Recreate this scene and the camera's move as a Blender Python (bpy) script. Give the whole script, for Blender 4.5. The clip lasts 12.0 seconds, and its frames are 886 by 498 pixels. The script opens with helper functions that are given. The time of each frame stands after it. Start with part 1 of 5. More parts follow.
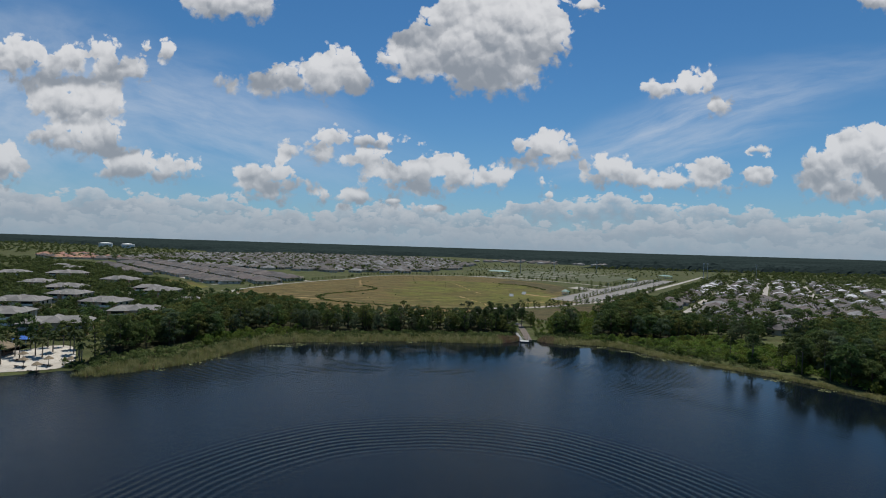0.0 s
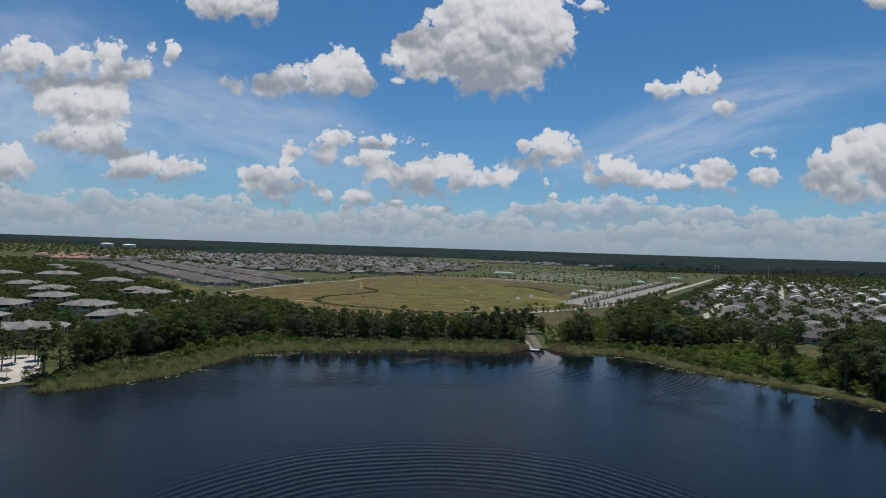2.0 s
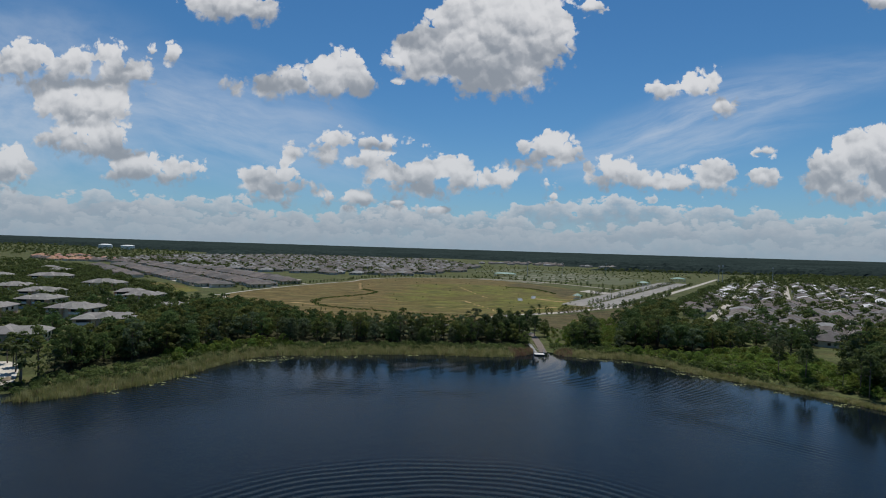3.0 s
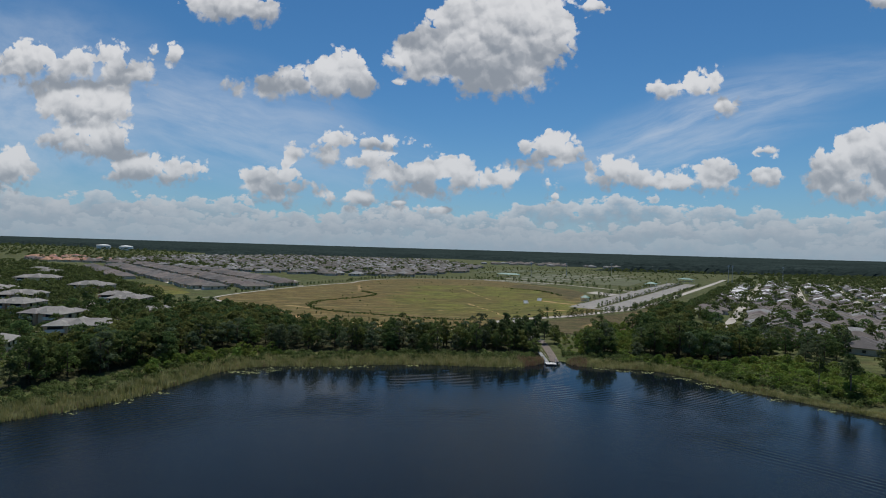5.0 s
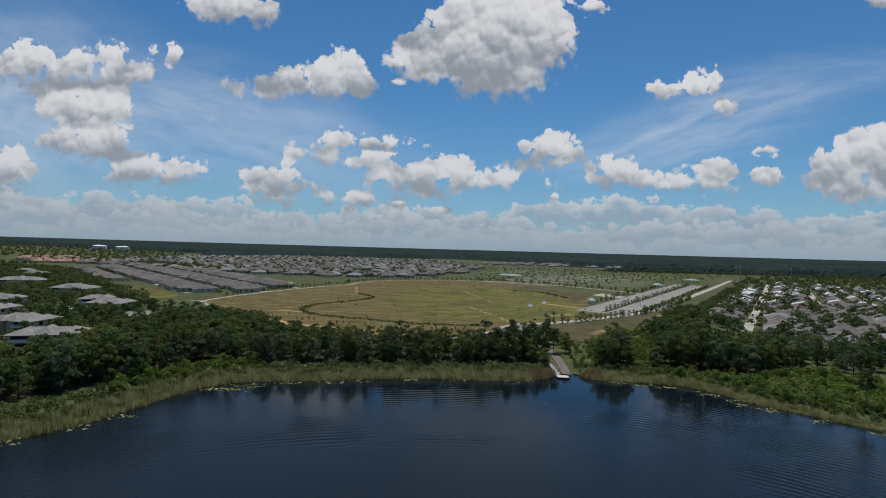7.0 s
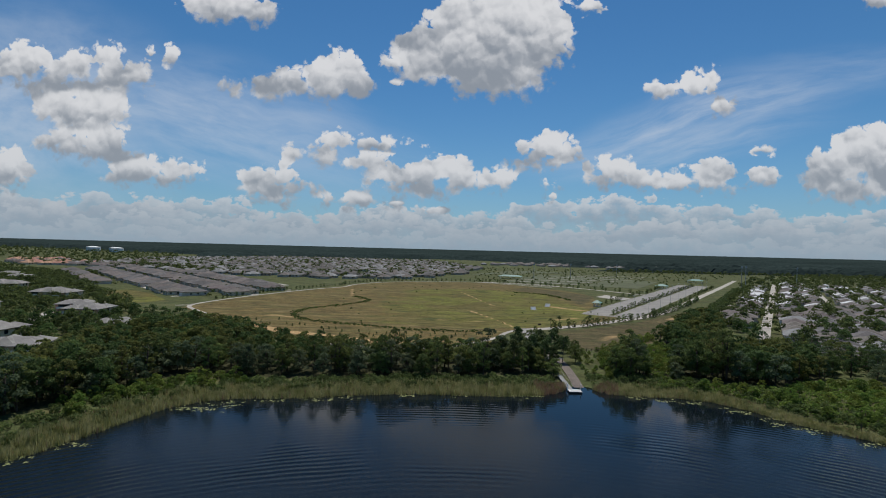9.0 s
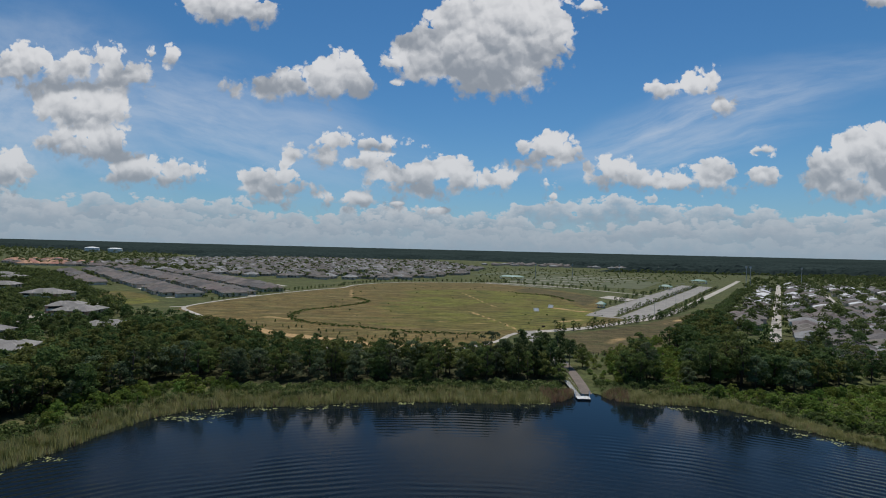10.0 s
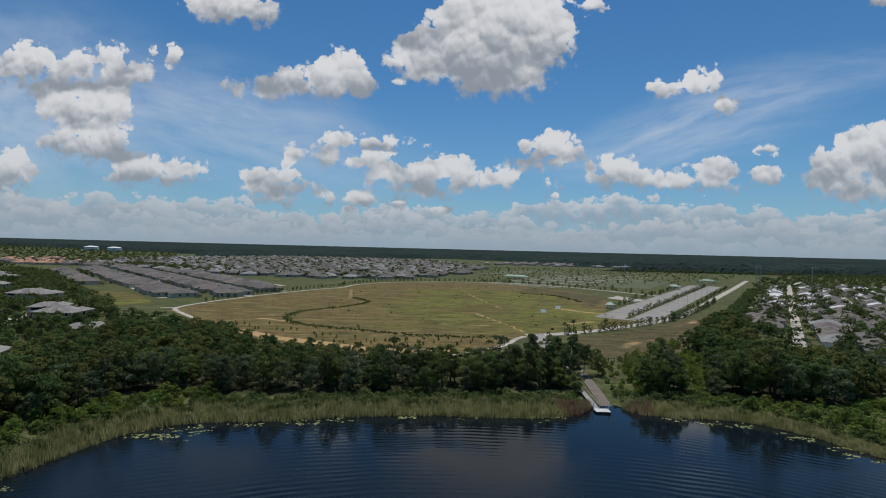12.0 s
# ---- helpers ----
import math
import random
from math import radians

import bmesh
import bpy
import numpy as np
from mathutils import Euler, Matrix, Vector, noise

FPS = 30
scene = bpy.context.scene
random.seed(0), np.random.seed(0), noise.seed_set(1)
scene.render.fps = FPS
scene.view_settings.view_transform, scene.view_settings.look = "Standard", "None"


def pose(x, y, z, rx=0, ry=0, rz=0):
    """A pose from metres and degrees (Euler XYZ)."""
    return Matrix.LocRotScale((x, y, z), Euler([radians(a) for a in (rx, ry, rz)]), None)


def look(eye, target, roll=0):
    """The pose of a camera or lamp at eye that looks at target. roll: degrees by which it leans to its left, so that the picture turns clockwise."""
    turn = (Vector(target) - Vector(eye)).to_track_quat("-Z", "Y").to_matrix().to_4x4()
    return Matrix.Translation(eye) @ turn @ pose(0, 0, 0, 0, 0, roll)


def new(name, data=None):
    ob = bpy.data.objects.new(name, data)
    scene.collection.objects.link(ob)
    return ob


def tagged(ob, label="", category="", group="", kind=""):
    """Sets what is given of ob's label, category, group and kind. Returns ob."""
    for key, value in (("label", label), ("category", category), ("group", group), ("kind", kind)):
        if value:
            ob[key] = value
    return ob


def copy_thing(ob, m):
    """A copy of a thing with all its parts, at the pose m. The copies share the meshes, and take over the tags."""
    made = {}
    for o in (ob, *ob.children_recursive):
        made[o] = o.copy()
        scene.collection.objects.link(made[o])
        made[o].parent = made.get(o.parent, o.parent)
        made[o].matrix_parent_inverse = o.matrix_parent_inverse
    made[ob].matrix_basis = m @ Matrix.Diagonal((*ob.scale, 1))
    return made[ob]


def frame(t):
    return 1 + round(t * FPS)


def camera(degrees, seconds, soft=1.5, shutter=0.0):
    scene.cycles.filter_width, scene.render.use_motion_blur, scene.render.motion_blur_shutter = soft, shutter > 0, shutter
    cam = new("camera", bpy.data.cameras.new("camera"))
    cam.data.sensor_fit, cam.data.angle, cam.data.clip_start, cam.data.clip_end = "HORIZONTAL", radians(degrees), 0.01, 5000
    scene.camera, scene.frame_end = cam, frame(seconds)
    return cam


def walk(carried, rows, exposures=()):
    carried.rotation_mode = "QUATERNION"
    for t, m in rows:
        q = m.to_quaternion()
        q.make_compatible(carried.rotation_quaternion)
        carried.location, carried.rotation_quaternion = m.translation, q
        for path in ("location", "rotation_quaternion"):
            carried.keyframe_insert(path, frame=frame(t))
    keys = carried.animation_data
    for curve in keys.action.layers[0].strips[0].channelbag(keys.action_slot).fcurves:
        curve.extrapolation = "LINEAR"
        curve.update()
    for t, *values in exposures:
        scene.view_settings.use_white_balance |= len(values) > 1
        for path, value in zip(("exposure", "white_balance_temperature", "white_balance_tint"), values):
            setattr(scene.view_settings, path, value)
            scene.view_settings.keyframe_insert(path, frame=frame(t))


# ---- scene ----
cam = camera(79.3, 12.0, soft=1.0)
METRES, EYE, TILT, LEAN, TURN = 100.0, 42.0, -0.42, -1.75, 0.0
ROWS = [
    (0.0, 0.0, 0.0, 0.0, -0.0, 0.0, -0.0),
    (0.5, 0.0012, 0.0453, 0.0008, 0.41, -0.0, -0.04),
    (1.0, 0.0008, 0.0903, 0.0009, 0.51, 0.02, -0.08),
    (1.5, 0.0019, 0.134, -0.0005, 0.48, 0.06, -0.1),
    (2.0, 0.0014, 0.178, -0.0008, 0.41, 0.11, -0.09),
    (2.5, 0.001, 0.2216, -0.0014, 0.42, 0.14, -0.05),
    (3.0, 0.0, 0.2656, -0.0023, 0.45, 0.18, -0.01),
    (5.0, -0.0053, 0.4408, -0.002, 0.61, 0.2, 0.08),
    (5.5, -0.0071, 0.4846, -0.0004, 0.62, 0.2, 0.07),
    (6.0, -0.0087, 0.5285, 0.0014, 0.61, 0.2, 0.08),
    (6.5, -0.0099, 0.5718, 0.0031, 0.59, 0.19, 0.1),
    (7.0, -0.0116, 0.6152, 0.0048, 0.59, 0.2, 0.14),
    (9.0, -0.0166, 0.7795, 0.0093, 0.41, 0.22, 0.3),
    (9.5, -0.0179, 0.8188, 0.0089, 0.38, 0.22, 0.31),
    (10.0, -0.0194, 0.8574, 0.0079, 0.46, 0.25, 0.35),
    (10.5, -0.0209, 0.8944, 0.007, 0.57, 0.24, 0.35),
    (11.0, -0.0225, 0.9306, 0.006, 0.6, 0.24, 0.36),
    (11.5, -0.0246, 0.9656, 0.0043, 0.62, 0.23, 0.36),
    (12.0, -0.0277, 0.999, 0.0034, 0.65, 0.18, 0.33),
]
walk(cam, [(t, pose(0, 0, EYE, TILT, LEAN, TURN) @ pose(METRES * x, METRES * y, METRES * z, 90 + pitch, roll, yaw)) for t, x, y, z, yaw, pitch, roll in ROWS],
     exposures=[(0.0, 0.0, 6350, 10), (12.0, 0.0, 6350, 10)])

# ---- light and sky ----
SUN_EL, SUN_AZ = 67.0, 8.0
scene.view_settings.exposure = 0.0


def link(tree, a, b):
    tree.links.new(a, b)


def maths(tree, op, a, b=None, clamp=False):
    n = tree.nodes.new("ShaderNodeMath")
    n.operation, n.use_clamp = op, clamp
    for i, v in enumerate((a, b)):
        if v is None:
            continue
        if isinstance(v, (int, float)):
            n.inputs[i].default_value = v
        else:
            link(tree, v, n.inputs[i])
    return n.outputs[0]


def vmaths(tree, op, a, b=None):
    n = tree.nodes.new("ShaderNodeVectorMath")
    n.operation = op
    for i, v in enumerate((a, b)):
        if v is None:
            continue
        if isinstance(v, tuple):
            n.inputs[i].default_value = v
        else:
            link(tree, v, n.inputs[i])
    return n.outputs[0]


def ramp(tree, value, lo, hi):
    n = tree.nodes.new("ShaderNodeMapRange")
    n.interpolation_type = "SMOOTHSTEP"
    n.inputs["From Min"].default_value, n.inputs["From Max"].default_value = lo, hi
    link(tree, value, n.inputs["Value"])
    return n.outputs["Result"]


def noise_tex(tree, vector, scale, detail=4.0, rough=0.55):
    n = tree.nodes.new("ShaderNodeTexNoise")
    n.inputs["Scale"].default_value, n.inputs["Detail"].default_value, n.inputs["Roughness"].default_value = scale, detail, rough
    if vector is not None:
        link(tree, vector, n.inputs["Vector"])
    return n.outputs["Fac"]


def mixc(tree, fac, a, b, mode="MIX"):
    n = tree.nodes.new("ShaderNodeMix")
    n.data_type, n.blend_type = "RGBA", mode
    for socket, v in ((n.inputs[0], fac), (n.inputs[6], a), (n.inputs[7], b)):
        if isinstance(v, tuple):
            socket.default_value = (*v, 1.0) if len(v) == 3 else v
        elif isinstance(v, (int, float)):
            socket.default_value = v
        else:
            link(tree, v, socket)
    return n.outputs[2]


# heaped clouds ahead: middle and half size of each heap, as slopes to the right and up
HEAPS, MASSES = [], []
HEAPS += [(0.075, 0.389, 0.132, 0.082), (-0.036, 0.358, 0.072, 0.051), (0.165, 0.407, 0.058, 0.063), (0.071, 0.329, 0.116, 0.048), (0.121, 0.454, 0.090, 0.053), (-0.082, 0.365, 0.030, 0.030)]
MASSES += [(0.056, 0.394, 0.176, 0.119)]
HEAPS += [(-0.222, 0.315, 0.061, 0.048), (-0.179, 0.295, 0.032, 0.026), (-0.291, 0.297, 0.053, 0.023), (-0.350, 0.292, 0.034, 0.019), (-0.218, 0.347, 0.023, 0.019), (-0.403, 0.288, 0.019, 0.011)]
MASSES += [(-0.285, 0.317, 0.144, 0.052)]
HEAPS += [(-0.423, 0.448, 0.066, 0.030), (-0.380, 0.436, 0.048, 0.026), (-0.471, 0.457, 0.032, 0.019)]
MASSES += [(-0.417, 0.444, 0.090, 0.036)]
HEAPS += [(-0.799, 0.329, 0.053, 0.026), (-0.724, 0.318, 0.063, 0.030), (-0.650, 0.339, 0.026, 0.030), (-0.633, 0.308, 0.037, 0.037), (-0.595, 0.304, 0.032, 0.021), (-0.836, 0.312, 0.032, 0.019)]
MASSES += [(-0.716, 0.320, 0.160, 0.051)]
HEAPS += [(-0.738, 0.240, 0.040, 0.025), (-0.684, 0.226, 0.058, 0.040), (-0.642, 0.243, 0.037, 0.037)]
MASSES += [(-0.692, 0.233, 0.091, 0.049)]
HEAPS += [(-0.715, 0.171, 0.053, 0.023), (-0.651, 0.178, 0.048, 0.034), (-0.613, 0.163, 0.026, 0.019)]
MASSES += [(-0.677, 0.178, 0.095, 0.036)]
HEAPS += [(-0.596, 0.128, 0.037, 0.023), (-0.628, 0.120, 0.023, 0.015), (-0.502, 0.124, 0.036, 0.022), (-0.537, 0.112, 0.026, 0.011)]
MASSES += [(-0.558, 0.126, 0.097, 0.026)]
HEAPS += [(-0.735, 0.285, 0.080, 0.024), (-0.668, 0.280, 0.040, 0.030), (-0.655, 0.205, 0.052, 0.026), (-0.607, 0.146, 0.040, 0.016)]
HEAPS += [(-0.355, 0.117, 0.034, 0.025), (-0.318, 0.129, 0.030, 0.023), (-0.285, 0.098, 0.034, 0.019), (-0.328, 0.097, 0.048, 0.019)]
MASSES += [(-0.320, 0.115, 0.072, 0.039)]
HEAPS += [(-0.173, 0.083, 0.030, 0.012), (-0.221, 0.078, 0.030, 0.008)]
MASSES += [(-0.197, 0.083, 0.057, 0.013)]
HEAPS += [(-0.169, 0.150, 0.029, 0.017), (-0.137, 0.143, 0.023, 0.013)]
MASSES += [(-0.156, 0.148, 0.044, 0.019)]
HEAPS += [(-0.104, 0.122, 0.042, 0.023), (-0.040, 0.135, 0.040, 0.025), (0.002, 0.145, 0.032, 0.026), (0.024, 0.122, 0.030, 0.023), (-0.050, 0.105, 0.053, 0.019)]
MASSES += [(-0.046, 0.129, 0.105, 0.045)]
HEAPS += [(0.088, 0.123, 0.032, 0.021), (0.067, 0.114, 0.019, 0.013)]
MASSES += [(0.084, 0.122, 0.038, 0.023)]
HEAPS += [(-0.216, 0.195, 0.019, 0.014), (-0.234, 0.161, 0.026, 0.018), (-0.290, 0.166, 0.015, 0.010)]
MASSES += [(-0.251, 0.176, 0.057, 0.035)]
HEAPS += [(-0.125, 0.188, 0.034, 0.012), (-0.080, 0.190, 0.017, 0.008), (-0.154, 0.188, 0.021, 0.007)]
MASSES += [(-0.119, 0.188, 0.059, 0.013)]
HEAPS += [(0.161, 0.176, 0.040, 0.029), (0.198, 0.196, 0.032, 0.023), (0.225, 0.182, 0.025, 0.017), (0.146, 0.158, 0.027, 0.015)]
MASSES += [(0.184, 0.181, 0.069, 0.040)]
HEAPS += [(0.312, 0.149, 0.037, 0.023), (0.339, 0.136, 0.025, 0.021), (0.280, 0.132, 0.025, 0.019)]
MASSES += [(0.309, 0.142, 0.057, 0.031)]
HEAPS += [(0.388, 0.126, 0.026, 0.013), (0.428, 0.127, 0.025, 0.015)]
MASSES += [(0.407, 0.127, 0.048, 0.016)]
HEAPS += [(0.499, 0.154, 0.030, 0.029), (0.484, 0.132, 0.032, 0.019), (0.527, 0.123, 0.026, 0.011), (0.456, 0.162, 0.021, 0.007)]
MASSES += [(0.494, 0.147, 0.062, 0.037)]
HEAPS += [(0.574, 0.146, 0.027, 0.019), (0.596, 0.133, 0.017, 0.013)]
MASSES += [(0.580, 0.142, 0.035, 0.024)]
HEAPS += [(0.702, 0.155, 0.044, 0.042), (0.759, 0.195, 0.048, 0.048), (0.807, 0.202, 0.053, 0.044), (0.825, 0.148, 0.053, 0.040), (0.751, 0.130, 0.063, 0.026)]
MASSES += [(0.768, 0.175, 0.116, 0.075)]
HEAPS += [(0.398, 0.302, 0.027, 0.015), (0.451, 0.314, 0.032, 0.017), (0.480, 0.326, 0.019, 0.016), (0.502, 0.278, 0.025, 0.011)]
MASSES += [(0.449, 0.304, 0.082, 0.039), (0.502, 0.275, 0.028, 0.016)]
HEAPS += [(0.797, 0.480, 0.040, 0.023)]
MASSES += [(0.797, 0.480, 0.042, 0.024)]
HEAPS += [(0.246, 0.458, 0.017, 0.011), (-0.525, 0.345, 0.016, 0.016), (-0.566, 0.351, 0.010, 0.008), (-0.026, 0.068, 0.020, 0.008), (0.190, 0.121, 0.013, 0.011), (0.194, 0.099, 0.008, 0.008)]
MASSES += [(0.246, 0.458, 0.018, 0.012), (-0.525, 0.345, 0.017, 0.017), (-0.566, 0.351, 0.011, 0.008), (-0.026, 0.068, 0.021, 0.008), (0.190, 0.121, 0.014, 0.012), (0.194, 0.099, 0.008, 0.008)]
HEAPS += [(-0.821, 0.130, 0.048, 0.025), (-0.852, 0.107, 0.042, 0.026)]
MASSES += [(-0.833, 0.118, 0.064, 0.039)]
HEAPS += [(0.584, 0.195, 0.013, 0.006), (-0.092, 0.077, 0.012, 0.005), (-0.111, 0.340, 0.015, 0.013), (-0.099, 0.303, 0.019, 0.008)]
MASSES += [(0.584, 0.195, 0.014, 0.006), (-0.092, 0.077, 0.013, 0.005), (-0.111, 0.340, 0.016, 0.014), (-0.099, 0.303, 0.020, 0.008)]
VEILS = [(-0.46, 0.235, 0.42, 0.11, -14, 0.68), (-0.78, 0.25, 0.30, 0.19, -8, 0.85), (-0.80, 0.36, 0.30, 0.05, -10, 0.35), (0.46, 0.250, 0.32, 0.060, 17, 0.72), (0.42, 0.205, 0.28, 0.045, 10, 0.55),
         (0.72, 0.345, 0.32, 0.05, 9, 0.28), (-0.25, 0.24, 0.22, 0.05, -18, 0.22)]


def heap_reach(t, p, heaps, blend):
    """How deep p lies inside the heaps, in slopes: 0 on the rim, less than 0 outside."""
    best = None
    for x, z, rx, rz in heaps:
        n = t.nodes.new("ShaderNodeVectorMath")
        n.operation = "MULTIPLY_ADD"
        link(t, p, n.inputs[0])
        n.inputs[1].default_value, n.inputs[2].default_value = (1 / rx, 1 / rz, 0), (-x / rx, -z / rz, 0)
        ln = t.nodes.new("ShaderNodeVectorMath")
        ln.operation = "LENGTH"
        link(t, n.outputs[0], ln.inputs[0])
        r = t.nodes.new("ShaderNodeMath")
        r.operation = "MULTIPLY_ADD"
        size = min(rx, rz)
        r.inputs[1].default_value, r.inputs[2].default_value = -size, size
        link(t, ln.outputs["Value"], r.inputs[0])
        if best is None:
            best = r.outputs[0]
        else:
            m = t.nodes.new("ShaderNodeMath")
            m.operation = "SMOOTH_MAX"
            m.inputs[2].default_value = blend
            link(t, best, m.inputs[0])
            link(t, r.outputs[0], m.inputs[1])
            best = m.outputs[0]
    return best


def mass_rise(t, p, masses):
    """The height of p within the cloud masses about it: about -1 at a base, 1 at a top."""
    total, weights = None, None
    for x, z, rx, rz in masses:
        n = t.nodes.new("ShaderNodeVectorMath")
        n.operation = "MULTIPLY_ADD"
        link(t, p, n.inputs[0])
        n.inputs[1].default_value, n.inputs[2].default_value = (1 / rx, 1 / rz, 0), (-x / rx, -z / rz, 0)
        ln = t.nodes.new("ShaderNodeVectorMath")
        ln.operation = "LENGTH"
        link(t, n.outputs[0], ln.inputs[0])
        s = t.nodes.new("ShaderNodeSeparateXYZ")
        link(t, n.outputs[0], s.inputs[0])
        weight = maths(t, "POWER", maths(t, "ADD", ln.outputs["Value"], 0.4), -9.0)
        one = maths(t, "MULTIPLY", weight, maths(t, "MAXIMUM", maths(t, "MINIMUM", s.outputs["Y"], 1.5), -1.5))
        total = one if total is None else maths(t, "ADD", total, one)
        weights = weight if weights is None else maths(t, "ADD", weights, weight)
    return maths(t, "DIVIDE", total, weights)


def combine(t, x, y, z=0.0):
    n = t.nodes.new("ShaderNodeCombineXYZ")
    for socket, v in zip(n.inputs, (x, y, z)):
        if isinstance(v, (int, float)):
            socket.default_value = v
        else:
            link(t, v, socket)
    return n.outputs[0]


def noise_vec(t, p, scale, detail, amount):
    n = t.nodes.new("ShaderNodeTexNoise")
    n.inputs["Scale"].default_value, n.inputs["Detail"].default_value, n.inputs["Roughness"].default_value = scale, detail, 0.62
    link(t, p, n.inputs["Vector"])
    return vmaths(t, "MULTIPLY", vmaths(t, "SUBTRACT", n.outputs["Color"], (0.5, 0.5, 0.5)), (amount, amount, 0.0))


def billows(t, p, octaves):
    """Rounded knobs of several sizes, each about as high as it is wide."""
    total = None
    for scale, height in octaves:
        n = t.nodes.new("ShaderNodeTexVoronoi")
        n.voronoi_dimensions, n.feature = "2D", "SMOOTH_F1"
        n.inputs["Scale"].default_value, n.inputs["Smoothness"].default_value = scale, 0.25
        link(t, p, n.inputs["Vector"])
        d = n.outputs["Distance"]
        one = maths(t, "MULTIPLY", maths(t, "SUBTRACT", 0.30, maths(t, "MULTIPLY", d, d)), height / scale)
        total = one if total is None else maths(t, "ADD", total, one)
    return total


def build_sky():
    w = bpy.data.worlds.new("sky")
    w.use_nodes = True
    scene.world = w
    t = w.node_tree
    bg = t.nodes["Background"]
    sky = t.nodes.new("ShaderNodeTexSky")
    sky.sky_type, sky.sun_disc = "NISHITA", False
    sky.sun_elevation, sky.sun_rotation = radians(SUN_EL), radians(SUN_AZ)
    sky.air_density, sky.dust_density, sky.ozone_density, sky.altitude = 1.0, 0.0, 4.0, 50.0
    way = t.nodes.new("ShaderNodeTexCoord").outputs["Generated"]
    parts = t.nodes.new("ShaderNodeSeparateXYZ")
    link(t, way, parts.inputs[0])
    dx, dy, dz = parts.outputs
    up = maths(t, "MAXIMUM", dz, 0.0)
    haze = maths(t, "POWER", maths(t, "SUBTRACT", 1.0, up), 9.0)
    clear = mixc(t, 1.0, sky.outputs[0], SKY_TINT, "MULTIPLY")
    base = mixc(t, maths(t, "MULTIPLY", haze, HAZE), clear, HAZE_COLOUR)
    # high ice cloud: thin streaks in bands, each with its middle, length, breadth and lean
    ahead = maths(t, "MAXIMUM", dy, 0.05)
    p0 = combine(t, maths(t, "DIVIDE", dx, ahead), maths(t, "DIVIDE", dz, ahead))
    bent = vmaths(t, "ADD", p0, noise_vec(t, p0, 2.5, 3.0, 0.10))
    veil = None
    for x, z, long, broad, lean, strength in VEILS:
        spin = t.nodes.new("ShaderNodeMapping")
        spin.vector_type = "TEXTURE"
        spin.inputs["Location"].default_value = (x, z, 0)
        spin.inputs["Rotation"].default_value = (0, 0, radians(lean))
        spin.inputs["Scale"].default_value = (long, broad, 1.0)
        link(t, bent, spin.inputs["Vector"])
        ln = t.nodes.new("ShaderNodeVectorMath")
        ln.operation = "LENGTH"
        link(t, spin.outputs[0], ln.inputs[0])
        streak = noise_tex(t, vmaths(t, "ADD", vmaths(t, "MULTIPLY", spin.outputs[0], (1.1, 1.3, 1.0)), (x * 40, z * 90, 0.0)), 1.5, 6.0, 0.6)
        one = maths(t, "MULTIPLY", ramp(t, streak, 0.18, 0.78), maths(t, "MULTIPLY", maths(t, "SUBTRACT", 1.0, ramp(t, ln.outputs["Value"], 0.1, 1.3)), strength))
        veil = one if veil is None else maths(t, "MAXIMUM", veil, one)
    veil = maths(t, "MULTIPLY", veil, ramp(t, dy, 0.15, 0.4))
    colour = mixc(t, veil, base, VEIL_CLOUD)
    # banks of heaped clouds over the horizon, the farthest lowest, all round
    turned = maths(t, "ARCTAN2", dx, dy)
    low = combine(t, turned, maths(t, "MULTIPLY", dz, 1.5))
    knob = billows(t, vmaths(t, "ADD", low, noise_vec(t, low, 30.0, 4.0, 0.030)), ((30.0, 0.7), (70.0, 0.8), (160.0, 0.9)))
    frayed = maths(t, "MULTIPLY", maths(t, "SUBTRACT", noise_tex(t, low, 45.0, 6.0, 0.62), 0.5), 0.034)
    for top, swing, freq, offset, strength in BANKS:
        line = noise_tex(t, combine(t, maths(t, "ADD", turned, offset), maths(t, "MULTIPLY", dz, 0.7), offset), freq, 4.0, 0.6)
        crest = maths(t, "ADD", maths(t, "MULTIPLY", maths(t, "SUBTRACT", line, 0.5), swing), top)
        reach = maths(t, "ADD", maths(t, "SUBTRACT", crest, dz), maths(t, "ADD", knob, frayed))
        below = ramp(t, reach, 0.0, 0.034)
        cover = maths(t, "MULTIPLY", ramp(t, reach, 0.0, 0.007), maths(t, "SUBTRACT", 1.0, maths(t, "MULTIPLY", ramp(t, reach, 0.012, 0.055), 0.75)))
        tone = maths(t, "SUBTRACT", maths(t, "ADD", maths(t, "MULTIPLY", knob, 26.0), 0.72), maths(t, "MULTIPLY", below, 0.75))
        puff = mixc(t, ramp(t, tone, 0.0, 1.0), BANK_GREY, BANK_WHITE)
        puff = mixc(t, maths(t, "MULTIPLY", maths(t, "SUBTRACT", 1.0, ramp(t, dz, 0.01, 0.11)), 0.72), puff, HAZE_CLOUD)
        colour = mixc(t, maths(t, "MULTIPLY", cover, strength), colour, puff)
    # the large heaps ahead
    p2 = vmaths(t, "ADD", p0, noise_vec(t, p0, 16.0, 5.0, 0.040))
    p1 = vmaths(t, "ADD", p0, noise_vec(t, p0, 9.0, 4.0, 0.036))
    knobs = ((15.0, 0.30), (34.0, 0.75), (75.0, 0.95), (160.0, 0.9))
    relief = billows(t, p2, knobs)
    soft_knobs = ((11.0, 0.8), (27.0, 0.8), (64.0, 0.7), (140.0, 0.4))
    swell = maths(t, "SUBTRACT", billows(t, p2, soft_knobs), billows(t, vmaths(t, "ADD", p2, (0.003, 0.011, 0.0)), soft_knobs))
    fray = maths(t, "SUBTRACT", noise_tex(t, p0, 28.0, 8.0, 0.62), 0.5)
    rise = mass_rise(t, p1, MASSES)
